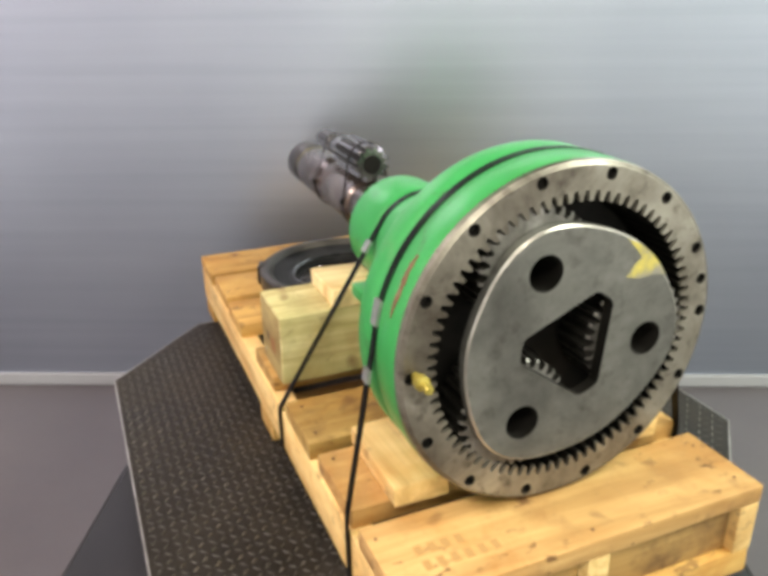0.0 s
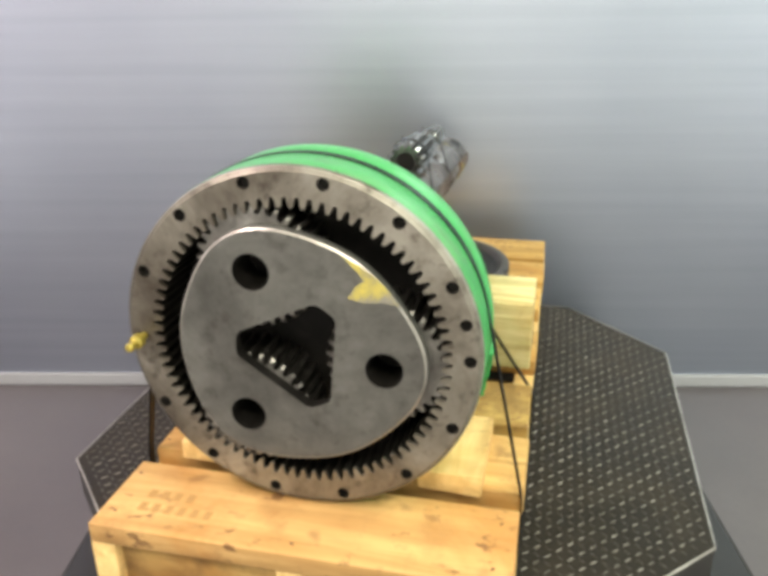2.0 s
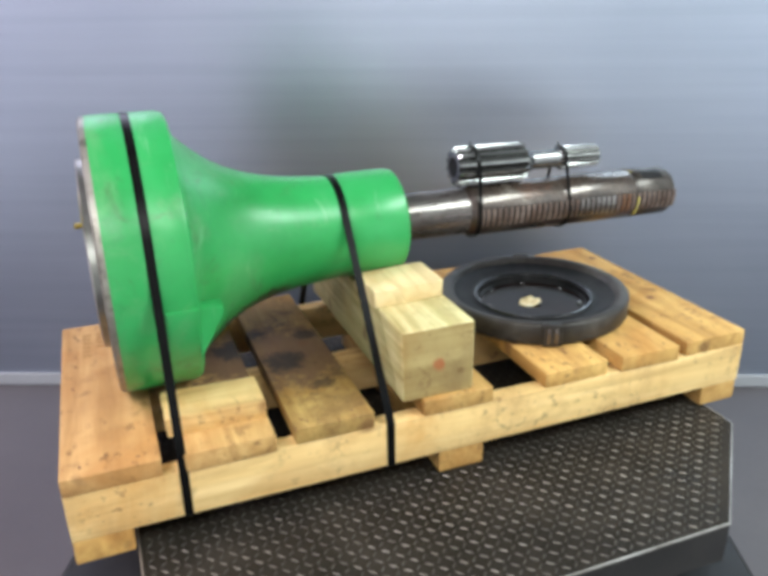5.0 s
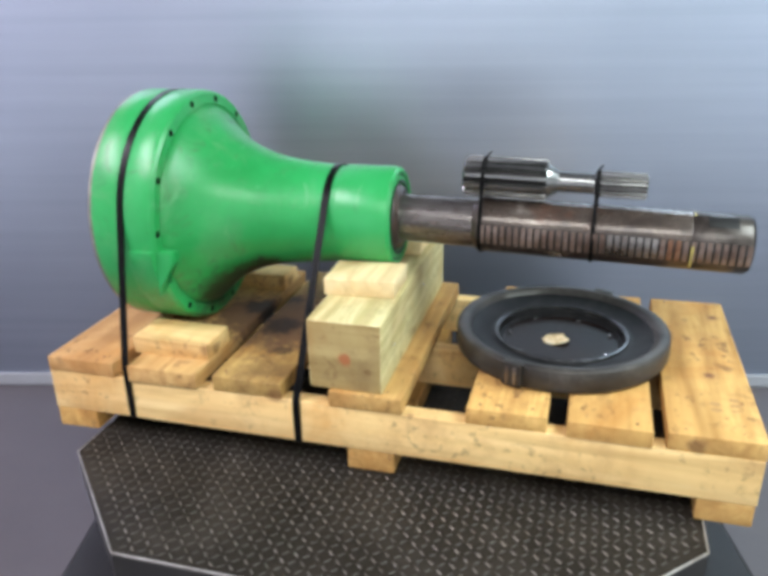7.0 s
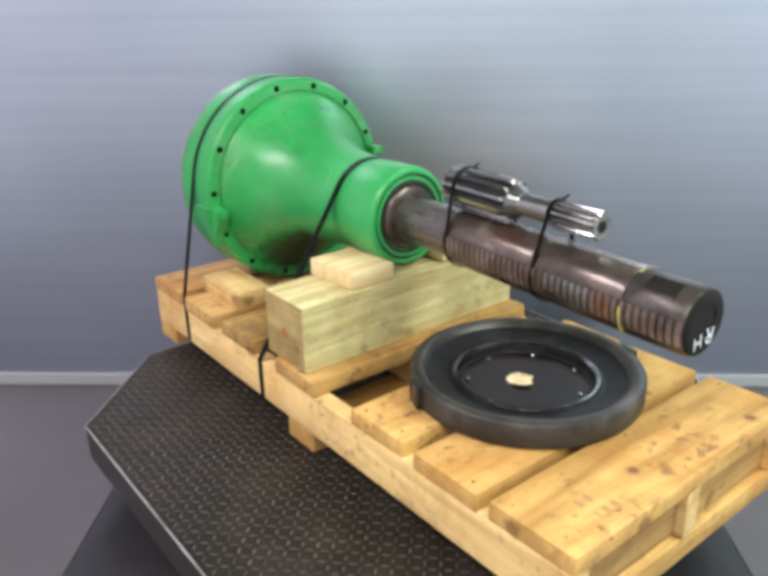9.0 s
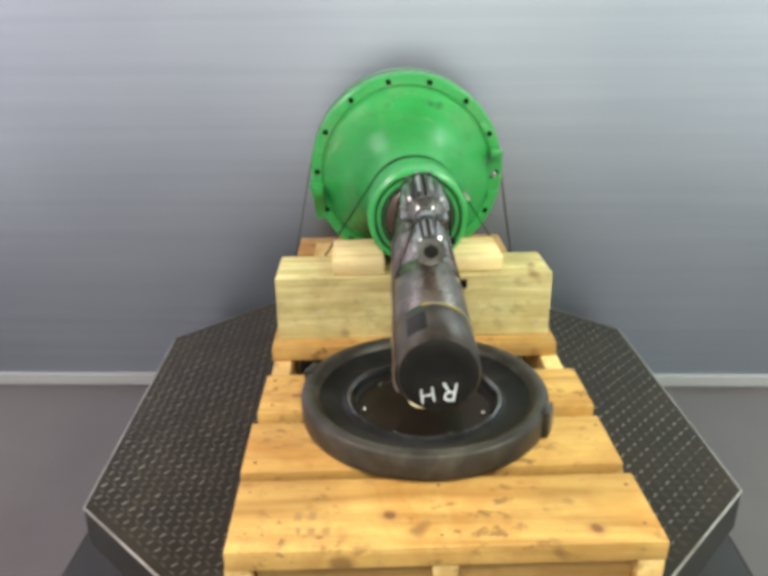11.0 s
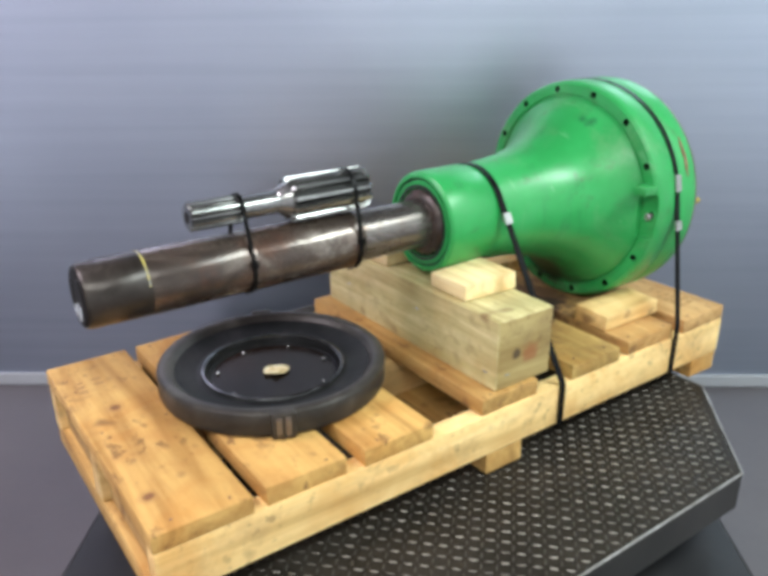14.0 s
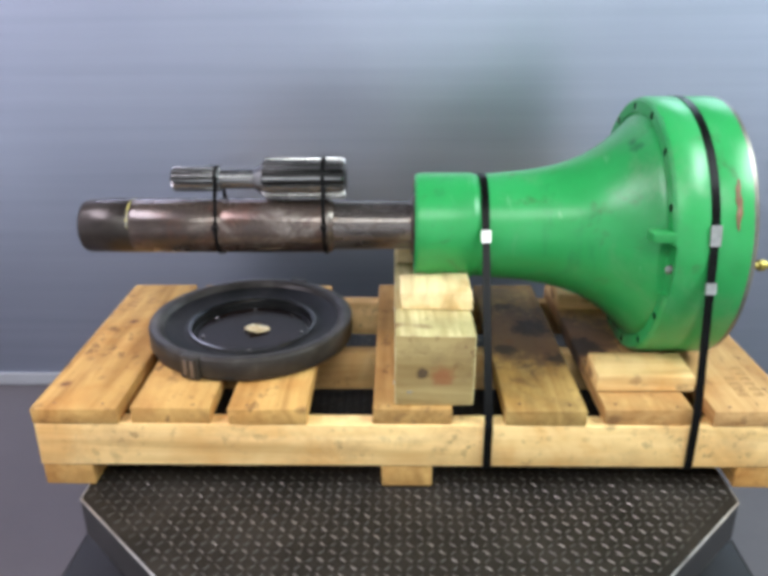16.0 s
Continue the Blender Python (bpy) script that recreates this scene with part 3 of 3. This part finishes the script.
def axle_housing():
    h = thing("axle_housing", (-0.3, AX_Y, DECK), "green cast axle housing, open planetary end, rusty bar shaft", "axle housing")
    outer = [(-0.590, 0.2530), (-0.5885, 0.2550), (-0.580, 0.2565), (-0.575, 0.2570), (-0.522, 0.2570), (-0.519, 0.2555), (-0.508, 0.2555), (-0.505, 0.2570), (-0.460, 0.2570), (-0.449, 0.2545), (-0.444, 0.2485),
             (-0.443, 0.2275), (-0.4475, 0.226), (-0.4475, 0.2225), (-0.441, 0.2195), (-0.434, 0.212), (-0.420, 0.198), (-0.400, 0.180), (-0.375, 0.161), (-0.345, 0.144), (-0.310, 0.130), (-0.270, 0.1195), (-0.225, 0.112), (-0.180, 0.108),
             (-0.150, 0.1055), (-0.128, 0.1035), (-0.122, 0.106), (-0.118, 0.1073), (-0.020, 0.1073), (-0.009, 0.1055), (-0.004, 0.100), (-0.004, 0.094), (-0.011, 0.0925), (-0.011, 0.0885), (-0.0055, 0.087), (-0.0065, 0.0715)]
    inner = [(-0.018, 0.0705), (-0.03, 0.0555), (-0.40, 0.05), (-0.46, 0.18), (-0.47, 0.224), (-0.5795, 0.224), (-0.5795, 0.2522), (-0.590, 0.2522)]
    # slot 1 paints the hollow's shade on the inner wall
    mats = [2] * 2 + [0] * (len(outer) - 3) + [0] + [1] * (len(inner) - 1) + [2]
    body = part("housing", lathe_x(outer + inner, AX_Y, AX_Z, 128, True, mats=mats), [GREEN, OILY_SHADE, RINGSTEEL], h, "glossy green enamel casting with scuffs, grime and painted shade under the flare")
    step = 2 * math.pi / 14
    first = radians(24.4)
    carve(body, [pin(-0.47, -0.43, 0.0075, 0.2385, first + k * step, 14) for k in range(14)])
    carve(body, [box(-0.4515, -0.40, 0.219, 0.30, 0.372, 0.470, 0.003)], GREEN)
    bm = bmesh.new()
    rows = []
    for k in range(13):
        a = math.pi + 0.105 + 0.40 * k / 12
        rr = 0.2635 if 0 < k < 12 else 0.2625
        rows.append([polar(-0.503, 0.25, a), polar(-0.503, rr - 0.0015, a), polar(-0.5015, rr, a), polar(-0.452, rr, a), polar(-0.449, rr - 0.003, a), polar(-0.449, 0.25, a)])
    part("cast_pad", loops(bm, rows), GREEN, body)
    # lugs behind the flange, the lower one with a rib under it
    part("lug", box(-0.449, -0.408, 0.224, 0.2545, 0.4735, 0.4925, 0.003), GREEN, body)
    bm = bmesh.new()
    loops(bm, [[(-0.452, y, 0.302), (-0.452, y, 0.403), (-0.408, y, 0.401), (-0.408, y, 0.380), (-0.438, y, 0.340)] for y in (-0.243, -0.2155)])
    bmesh.ops.bevel(bm, geom=bm.edges[:], offset=0.003, segments=2, affect="EDGES")
    part("lug", bm, GREEN, body)
    rng = random.Random(3)
    bm = bmesh.new()
    rings = []
    for k in range(13):
        a = radians(15 + 20 * k / 12)
        w = 0.0015 + 0.0045 * math.sin(math.pi * k / 12) + rng.uniform(-0.0015, 0.0015)
        m0 = -0.553 + 0.0012 * math.sin(k * 0.9)
        rings.append([polar(m0 - w, 0.2575, a), polar(m0 + w, 0.2575, a), polar(m0 + w * 0.8, 0.2585, a), polar(m0 - w * 0.8, 0.2585, a)])
    part("scrape", loops(bm, rings), RUST, body, "rusty brown scrape in the paint")
    c = lathe_x([(-0.47, 0.008), (-0.447, 0.008), (-0.444, 0.005)], 0.2385, 0.42, 12)
    part("plug", c, CLIP, body, "small bright plug")

    # ring gear with internal teeth
    teeth, mesh = 78, -0.308
    def toothed(x):
        pts = []
        for i in range(teeth):
            for f, r in ((-0.35, 0.2155), (-0.13, 0.2015), (0.13, 0.2015), (0.35, 0.2155)):
                pts.append(polar(x, r, 2 * math.pi * (i + f + mesh) / teeth))
        return pts
    def round_(x, r):
        return [polar(x, r, 2 * math.pi * (i + f + mesh) / teeth) for i in range(teeth) for f in (-0.35, -0.13, 0.13, 0.35)]
    bm = bmesh.new()
    # slot 1 darkens the inner tooth walls, shade laid over oily steel
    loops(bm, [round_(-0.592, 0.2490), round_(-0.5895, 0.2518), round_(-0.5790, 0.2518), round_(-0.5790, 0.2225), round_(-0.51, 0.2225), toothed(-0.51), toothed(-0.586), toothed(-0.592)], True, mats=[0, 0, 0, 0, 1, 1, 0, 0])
    ring = part("ring_gear", bm, [RINGSTEEL, OILY_SHADE], h, "bare oily steel ring gear with internal teeth and bolt holes", 30)
    holes = [pin(-0.61, -0.5815, 0.0088, 0.239, first + k * step, 14) for k in range(14)]
    holes.append(pin(-0.61, -0.5815, 0.0085, 0.239, radians(166), 14))
    carve(ring, holes)

    # planet gears and their pins, with shade painted on flanks and pins
    pins = [radians(a) for a in (65.5, 185.5, 305.5)]
    for a in pins:
        c = polar(0, 0.127, a)
        bm = gear_x(-0.587, -0.515, c[1], c[2], 0.0872, 0.0745, 30, a)
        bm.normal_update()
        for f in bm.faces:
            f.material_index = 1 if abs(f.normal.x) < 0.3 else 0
        g = part("planet_gear", bm, [GEARSTEEL, SHADEFLANK], h, "oily planet gear, shade painted on its flanks")
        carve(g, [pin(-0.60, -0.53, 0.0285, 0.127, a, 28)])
        part("planet_pin", lathe_x([(-0.5405, 0.018), (-0.540, 0.0285), (-0.529, 0.0285)], c[1], c[2], 24), OILY_SHADE, g)
    part("inner_plate", lathe_x([(-0.51, 0.196), (-0.50, 0.196)], AX_Y, AX_Z, 48), OILY_SHADE, h, "dark rear carrier plate")

    # carrier: a rounded three-lobed plate
    def outline(x, shrink):
        pts = []
        for i in range(96):
            a = 2 * math.pi * i / 96
            lobe = math.cos(3 * (a - pins[0]))
            r = 0.1742 + 0.0085 * lobe + 0.002 * math.cos(6 * (a - pins[0])) - shrink
            pts.append(polar(x, r, a))
        return pts
    # slot 1 paints the bevel's highlight in lighter steel
    car = part("planet_carrier", loops(bmesh.new(), [outline(-0.588, 0.002), outline(-0.590, 0.0), outline(-0.6045, 0.0), outline(-0.607, 0.003)], mats=[0, 0, 1]), [CARRIER, EDGE], h,
               "smooth grey machined planet carrier plate", 30)
    tri = []
    for i in range(72):
        a = 2 * math.pi * i / 72
        k = (a - pins[0] + math.pi / 3) % (2 * math.pi / 3) - math.pi / 3
        tri.append((min(0.0565 / math.cos(k), 0.0835), a))
    hole = loops(bmesh.new(), [[polar(x, r, a) for r, a in tri] for x in (-0.56, -0.62)])
    carve(car, [pin(-0.56, -0.62, 0.0262, 0.127, a, 32) for a in pins] + [hole])
    # yellow paint mark
    bm = bmesh.new()
    c0 = [(-0.066, 0.577), (-0.090, 0.566), (-0.112, 0.550), (-0.130, 0.531), (-0.141, 0.514), (-0.118, 0.517), (-0.094, 0.514), (-0.073, 0.520), (-0.084, 0.536), (-0.096, 0.545), (-0.086, 0.558)]
    loops(bm, [[(-0.6068, y, z) for y, z in c0], [(-0.6074, y, z) for y, z in c0]])
    part("paint_mark", bm, YELLOW, car, "smear of yellow paint", 0)

    # grease fitting at the rim
    bm = lathe_x([(-0.592, 0.006), (-0.606, 0.006), (-0.606, 0.0105), (-0.616, 0.0105), (-0.618, 0.006), (-0.628, 0.0055), (-0.632, 0.007), (-0.636, 0.005)], 0.238, 0.4285, 12)
    part("grease_fitting", bm, BRASS, h, "small yellow brass fitting")

    # seal and shaft
    part("seal_ring", lathe_x([(-0.0105, 0.0800), (-0.0035, 0.0795), (-0.0035, 0.0735), (-0.0105, 0.0730)], AX_Y, AX_Z, 64, True), RUBBER, h, "black rubber seal ring")
    part("seal_ring", lathe_x([(-0.0125, 0.0922), (-0.0085, 0.0920), (-0.0085, 0.0888), (-0.0125, 0.0886)], AX_Y, AX_Z, 64, True), RUBBER, h, "black rubber seal ring")
    bm = lathe_x([(-0.018, 0.0702), (-0.008, 0.0700), (-0.004, 0.0675), (0.001, 0.0610), (0.003, 0.0525), (0.003, 0.0500), (-0.022, 0.0500), (-0.022, 0.0610)], AX_Y, AX_Z, 64, True)
    part("shaft_seal", bm, SHAFT, h, "brown rusty seal sleeve round the shaft")
    prof = [(0.157, 0.0485), (0.160, 0.0498), (0.168, 0.0558), (0.383, 0.0562), (0.386, 0.0554), (0.389, 0.0562), (0.570, 0.0562), (0.574, 0.0552)]
    sh = part("axle_shaft", lathe_x(prof, AX_Y, AX_Z, 72), SHAFT, h, "long turned steel bar shaft, brown with surface rust")
    part("shaft_end", lathe_x([(0.572, 0.0545), (0.575, 0.0562), (0.672, 0.0555), (0.679, 0.052), (0.680, 0.030), (0.676, 0.027)], AX_Y, AX_Z, 72), DARKSTEEL, sh, "dark oily end of the shaft")
    part("journal", lathe_x([(-0.04, 0.0495), (0.158, 0.0495)], AX_Y, AX_Z, 72), JOURNAL, sh, "bare grey ground journal")
    bm = bmesh.new()
    arc = [radians(12 + 96 * k / 16) for k in range(17)]
    loops(bm, [[polar(x, r, a) for x, r in ((0.576, 0.0555), (0.576, 0.0569), (0.5792, 0.0569), (0.5792, 0.0555))] for a in arc])
    part("yellow_line", bm, YELLOW, sh, "thin yellow paint line round the shaft")
    bm = bmesh.new()
    loops(bm, [[polar(x, r, radians(174 + 48 * k / 10)) for x, r in ((0.574, 0.0560), (0.574, 0.0602), (0.578, 0.0602), (0.578, 0.0560))] for k in range(11)])
    part("yellow_line", bm, YELLOW, sh, "thin yellow paint line round the shaft")
    bm = bmesh.new()
    loops(bm, [[polar(x, r, radians(104 + 30 * k / 8)) for x, r in ((0.598, 0.0545), (0.600, 0.0564), (0.652, 0.0561), (0.655, 0.0545))] for k in range(9)])
    part("keyway", bm, OILY_SHADE, sh, "dark oily flat near the shaft end")
    # rack notches along one flank
    bm, wear = bmesh.new(), random.Random(6)
    x = 0.176
    while x < 0.672:
        a0 = math.pi + 0.1
        rings = []
        for k in range(5):
            a = a0 - 0.36 + 0.18 * k
            rings.append([polar(x + dx, r, a) for dx, r in ((0, 0.0560), (0.0012, 0.0588), (0.0090, 0.0588), (0.0102, 0.0560))])
        # middle teeth: lighter steel paints their highlight, some others are rusty
        kind = 2 if 0.49 < x < 0.56 and wear.random() < 0.6 else 1 if 0.39 < x < 0.53 and wear.random() < 0.7 else 0
        loops(bm, rings, mats=[kind] * 4)
        x += 0.0137
    part("rack_teeth", bm, [RACK, JOURNAL, RUST], sh, "row of fine rack teeth", 0)
    # dark strip under the teeth, the grooves' shade as colour
    bm = bmesh.new()
    loops(bm, [[polar(xx, rr, math.pi + 0.1 - 0.38 + 0.076 * k) for xx, rr in ((0.174, 0.0550), (0.174, 0.0567), (0.672, 0.0567), (0.672, 0.0550))] for k in range(11)])
    part("rack_groove", bm, SHADEFLANK, sh, "dark strip that paints shade between the teeth", 0)
    # end face and its painted letters
    part("end_face", lathe_x([(0.6755, 0.0275), (0.6815, 0.029), (0.683, 0.046), (0.6805, 0.051)], AX_Y, AX_Z, 64), OILY_SHADE, sh, "dark oily end face")
    turn = Matrix(((0, 0, 1, 0), (1, 0, 0, 0), (0, 1, 0, 0), (0, 0, 0, 1)))
    lettering = bmesh.new()
    for letter, size, across, up, tilt in (("R", 0.039, -0.0125, 0.0, -9), ("H", 0.031, 0.0165, 0.002, 7)):
        fc = bpy.data.curves.new("letters", "FONT")
        fc.body, fc.size, fc.align_x, fc.align_y, fc.extrude, fc.offset, fc.shear = letter, size, "CENTER", "CENTER", 0.0004, -0.0004, 0.08
        tmp = new("letters", fc)
        bpy.context.view_layer.update()
        drawn = bpy.data.meshes.new_from_object(tmp.evaluated_get(bpy.context.evaluated_depsgraph_get()))
        bpy.data.objects.remove(tmp)
        drawn.transform(pose(0.6838, AX_Y + 0.003, AX_Z - 0.022) @ pose(0, 0, 0, 185) @ turn @ pose(across, up, 0, 0, 0, tilt))
        lettering.from_mesh(drawn)
        bpy.data.meshes.remove(drawn)
    me = bpy.data.meshes.new("letters")
    lettering.to_mesh(me)
    lettering.free()
    me.materials.append(CHALK)
    me.transform(Matrix.Translation(-BASE[sh.name]))
    ob = new("letters", me)
    ob.parent = sh
    tagged(ob, "white hand-painted letters RH")
    leaning(sh)


axle_housing()


def shaded_roots(bm, teeth):
    """Gives the valleys between a gear's teeth the second material, as painted shade."""
    for k, f in enumerate(bm.faces):
        if k < teeth * 12 and k % 4 == 3:
            f.material_index = 1
    return bm


def pinion():
    cz = 0.4870 + 0.0415
    p = thing("sun_pinion", (0.31, AX_Y, 0.487), "bright steel splined sun pinion tied on top of the shaft", "pinion shaft")
    part("gear", shaded_roots(gear_x(0.134, 0.300, AX_Y, cz, 0.0415, 0.0305, 12, 0.24, 0.005), 12), [BRIGHT, OILY_SHADE], p)
    part("neck", lathe_x([(0.299, 0.033), (0.316, 0.024), (0.32, 0.0205), (0.400, 0.0205)], AX_Y, cz, 40), BRIGHT, p)
    part("spline", shaded_roots(gear_x(0.388, 0.487, AX_Y, cz, 0.0255, 0.0212, 14, 0.1, 0.004), 14), [BRIGHT, OILY_SHADE], p)
    # black end discs carry the shade of the bores
    part("bore", lathe_x([(0.1335, 0.0205), (0.1335, 0.016), (0.16, 0.0155)], AX_Y, cz, 24), OILY_SHADE, p, "black disc that paints the end bore's shade")
    part("bore", lathe_x([(0.47, 0.0105), (0.4875, 0.0105), (0.4875, 0.0085)], AX_Y, cz, 20), OILY_SHADE, p, "black disc that paints the end bore's shade")
    leaning(p)


pinion()


def band(points, width, thick, across=(1, 0, 0)):
    """A flat band along a line of points, its width along one axis."""
    pts = [Vector(p) for p in points]
    w = Vector(across) * width / 2
    bm = bmesh.new()
    rings = []
    for i, p in enumerate(pts):
        d = (pts[min(i + 1, len(pts) - 1)] - pts[max(i - 1, 0)]).normalized()
        nrm = Vector(across).cross(d).normalized() * thick / 2
        rings.append([p - w - nrm, p + w - nrm, p + w + nrm, p - w + nrm])
    return loops(bm, rings)


def strap_path(x_top, x_low, r, y_low, z_corner, z_end):
    """Over the round housing and straight down to the pallet's flanks."""
    half = []
    py, pz = y_low - AX_Y, z_corner - AX_Z
    d = math.hypot(py, pz)
    touch = math.atan2(pz, py) + math.acos(r / d)
    for k in range(22):
        a = math.pi / 2 + (touch - math.pi / 2) * k / 21
        half.append((x_top, AX_Y + r * math.cos(a), AX_Z + r * math.sin(a)))
    y1, z1 = half[-1][1], half[-1][2]
    for k in range(1, 9):
        f = k / 8
        half.append((x_top + (x_low - x_top) * f, y1 + (y_low - y1) * f, z1 + (z_corner - z1) * f))
    half += [(x_low, y_low + 0.001, z_corner - 0.012), (x_low, y_low, z_end), (x_low, y_low - 0.006, z_end - 0.004), (x_low, y_low - 0.045, z_end - 0.004)]
    return half


def strap(x_top, x_low, r, corner, label, clips):
    s = thing("tie_strap", (x_low, 0, 0.04), label, "strap", "black straps over the housing")
    right = strap_path(x_top, x_low, r, 0.3085, corner, 0.048)
    left = [(x, 2 * AX_Y - y, z) for x, y, z in strap_path(x_top, x_low, r, 0.3085 + 2 * AX_Y, corner, 0.048)]
    part("webbing", band(left[::-1] + right[1:], 0.0152, 0.0022), STRAP, s)
    for side, i, length in clips:
        q = right if side > 0 else left
        a, b = Vector(q[i]), Vector(q[i + 1])
        d = (b - a).normalized()
        n = Vector((1, 0, 0)).cross(d).normalized()
        if n.y * side < 0:
            n = -n
        m = a + n * 0.002
        bm = bmesh.new()
        loops(bm, [[m + d * u * length / 2 + Vector((0.0092, 0, 0)) * sx + n * sz for sx, sz in ((-1, -0.003), (1, -0.003), (1, 0.003), (-1, 0.003))] for u in (-1, 1)])
        part("clip", bm, CLIP, s, "crimped zinc strap clip", 0)


strap(-0.5135, -0.512, 0.2568, DECK + 0.002, "black strap over the green flange, down to the pallet", [(1, 20, 0.036), (1, 23, 0.02)])
strap(-0.139, -0.137, 0.1060, 0.141, "black strap over the housing neck, down to the pallet", [(1, 22, 0.024)])


def cable_tie(x, r_low):
    top = 0.487 + 0.0415
    t = thing("cable_tie", (x, AX_Y, AX_Z - 0.058), "black cable tie holding the pinion to the shaft", "cable tie", "cable ties")
    pts = []
    r_hi = r_low
    for k in range(25):
        a = math.pi * k / 24
        pts.append((x, AX_Y + (r_hi + 0.001) * math.cos(a), top + (r_hi + 0.001) * math.sin(a)))
    for k in range(25):
        a = math.pi + math.pi * k / 24
        pts.append((x, AX_Y + 0.0585 * math.cos(a), AX_Z + 0.0585 * math.sin(a)))
    pts.append(pts[0])
    part("loop", band(pts, 0.0075, 0.0022), STRAP, t)
    part("head", box(x - 0.006, x + 0.006, AX_Y + 0.054, AX_Y + 0.064, AX_Z + 0.005, AX_Z + 0.017, 0.0015), STRAP, t)
    part("tail", band([(x, AX_Y + 0.01, top + r_hi), (x + 0.003, AX_Y + 0.016, top + r_hi + 0.003), (x + 0.006, AX_Y + 0.02, top + r_hi + 0.006)], 0.004, 0.0015), STRAP, t)
    leaning(t)


cable_tie(0.176, 0.0415)
cable_tie(0.395, 0.0258)


# ---------------------------------------------------------------- black disc on the deck
def disc():
    cx, cy = 0.347, -0.006
    d = thing("brake_piston_disc", (cx, cy, DECK), "black oily round disc with a dished centre lying on the pallet", "metal disc")
    z = DECK + 0.0005
    prof = [(0.10, z), (0.208, z), (0.216, z + 0.005), (0.2185, z + 0.012), (0.2185, z + 0.0455), (0.2165, z + 0.0490), (0.2135, z + 0.0505), (0.199, z + 0.0508), (0.194, z + 0.0475),
            (0.187, z + 0.040), (0.150, z + 0.027), (0.142, z + 0.028), (0.137, z + 0.031), (0.132, z + 0.030), (0.129, z + 0.026), (0.127, z + 0.016), (0.120, z + 0.012), (0.10, z + 0.011)]
    rim = part("rim", lathe_z(prof[:10] + [(0.185, z + 0.02), (0.10, z + 0.004)], cx, cy, 96, True), RIMGREY, d, "scuffed grey outer rim")
    part("web", lathe_z([(0.1845, z + 0.02), (0.1865, z + 0.0395)] + prof[10:-1] + [(0.1195, z + 0.009)], cx, cy, 96, True), BLACKDISC, d, "black oily web with a raised lip")
    part("lip", lathe_z([(0.1395, z + 0.0285), (0.1375, z + 0.0328), (0.1335, z + 0.0335), (0.1300, z + 0.0310), (0.1295, z + 0.0275)], cx, cy, 96, True), LIPGLOSS, d, "wet glossy raised lip")
    part("dish", lathe_z([(0.099, z + 0.002), (0.1190, z + 0.006), (0.1190, z + 0.0125), (0.06, z + 0.0105), (0.012, z + 0.010)], cx, cy, 64), DISHOIL, d, "oil-wet black dish bottom")
    for a in (67, 249):
        bm = box(-0.021, 0.021, -0.010, 0.007, 0, 0.0485, 0.004)
        bmesh.ops.transform(bm, matrix=pose(cx, cy, z + 0.004, 0, 0, a - 90) @ pose(0, 0.2195, 0), verts=bm.verts)
        part("lug", bm, RIMGREY, rim)
        for u in (-0.008, 0.008):
            bm = box(u - 0.0045, u + 0.0045, 0.006, 0.0085, 0.006, 0.042, 0.0012)
            bmesh.ops.transform(bm, matrix=pose(cx, cy, z + 0.004, 0, 0, a - 90) @ pose(0, 0.2195, 0), verts=bm.verts)
            part("lug_face", bm, JOURNAL, rim, "rubbed bright face of the lug")
    # small bright studs added to give the specular glints in the dish
    for k in range(7):
        a = radians(20 + 360 * k / 7)
        part("rivet", lathe_z([(0.0036, z + 0.009), (0.0036, z + 0.0155), (0.0026, z + 0.0168)], cx + 0.108 * math.cos(a), cy + 0.108 * math.sin(a), 10), BRIGHT, rim)
    # flat patch added for the wood seen through the centre hole
    bm = bmesh.new()
    patch_edge = [(-0.024, -0.015), (-0.006, -0.023), (0.012, -0.020), (0.024, -0.010), (0.028, 0.004), (0.017, 0.011), (0.014, 0.021), (-0.006, 0.022), (-0.022, 0.014), (-0.029, 0.001)]
    loops(bm, [[(cx - 0.008 + 0.98 * x, cy - 0.004 + 0.98 * y, zz + 0.004 * (x > 0) + 0.003 * (y > 0.012)) for x, y in patch_edge] for zz in (z + 0.0108, z + 0.0122)])
    part("paper_tag", bm, TANPATCH, d, "ragged tan patch in the dish", 0)


disc()


# ---------------------------------------------------------------- what turns
def motions():
    walk(PLATFORM, [(t, pose(0, 0, -FLOOR, 0, 0, a) @ TABLE) for t, a in TURN])
    for ob, start in MOVING:
        walk(ob, [(t, pose(0, 0, 0, 0, 0, a) @ start) for t, a in TURN])


motions()
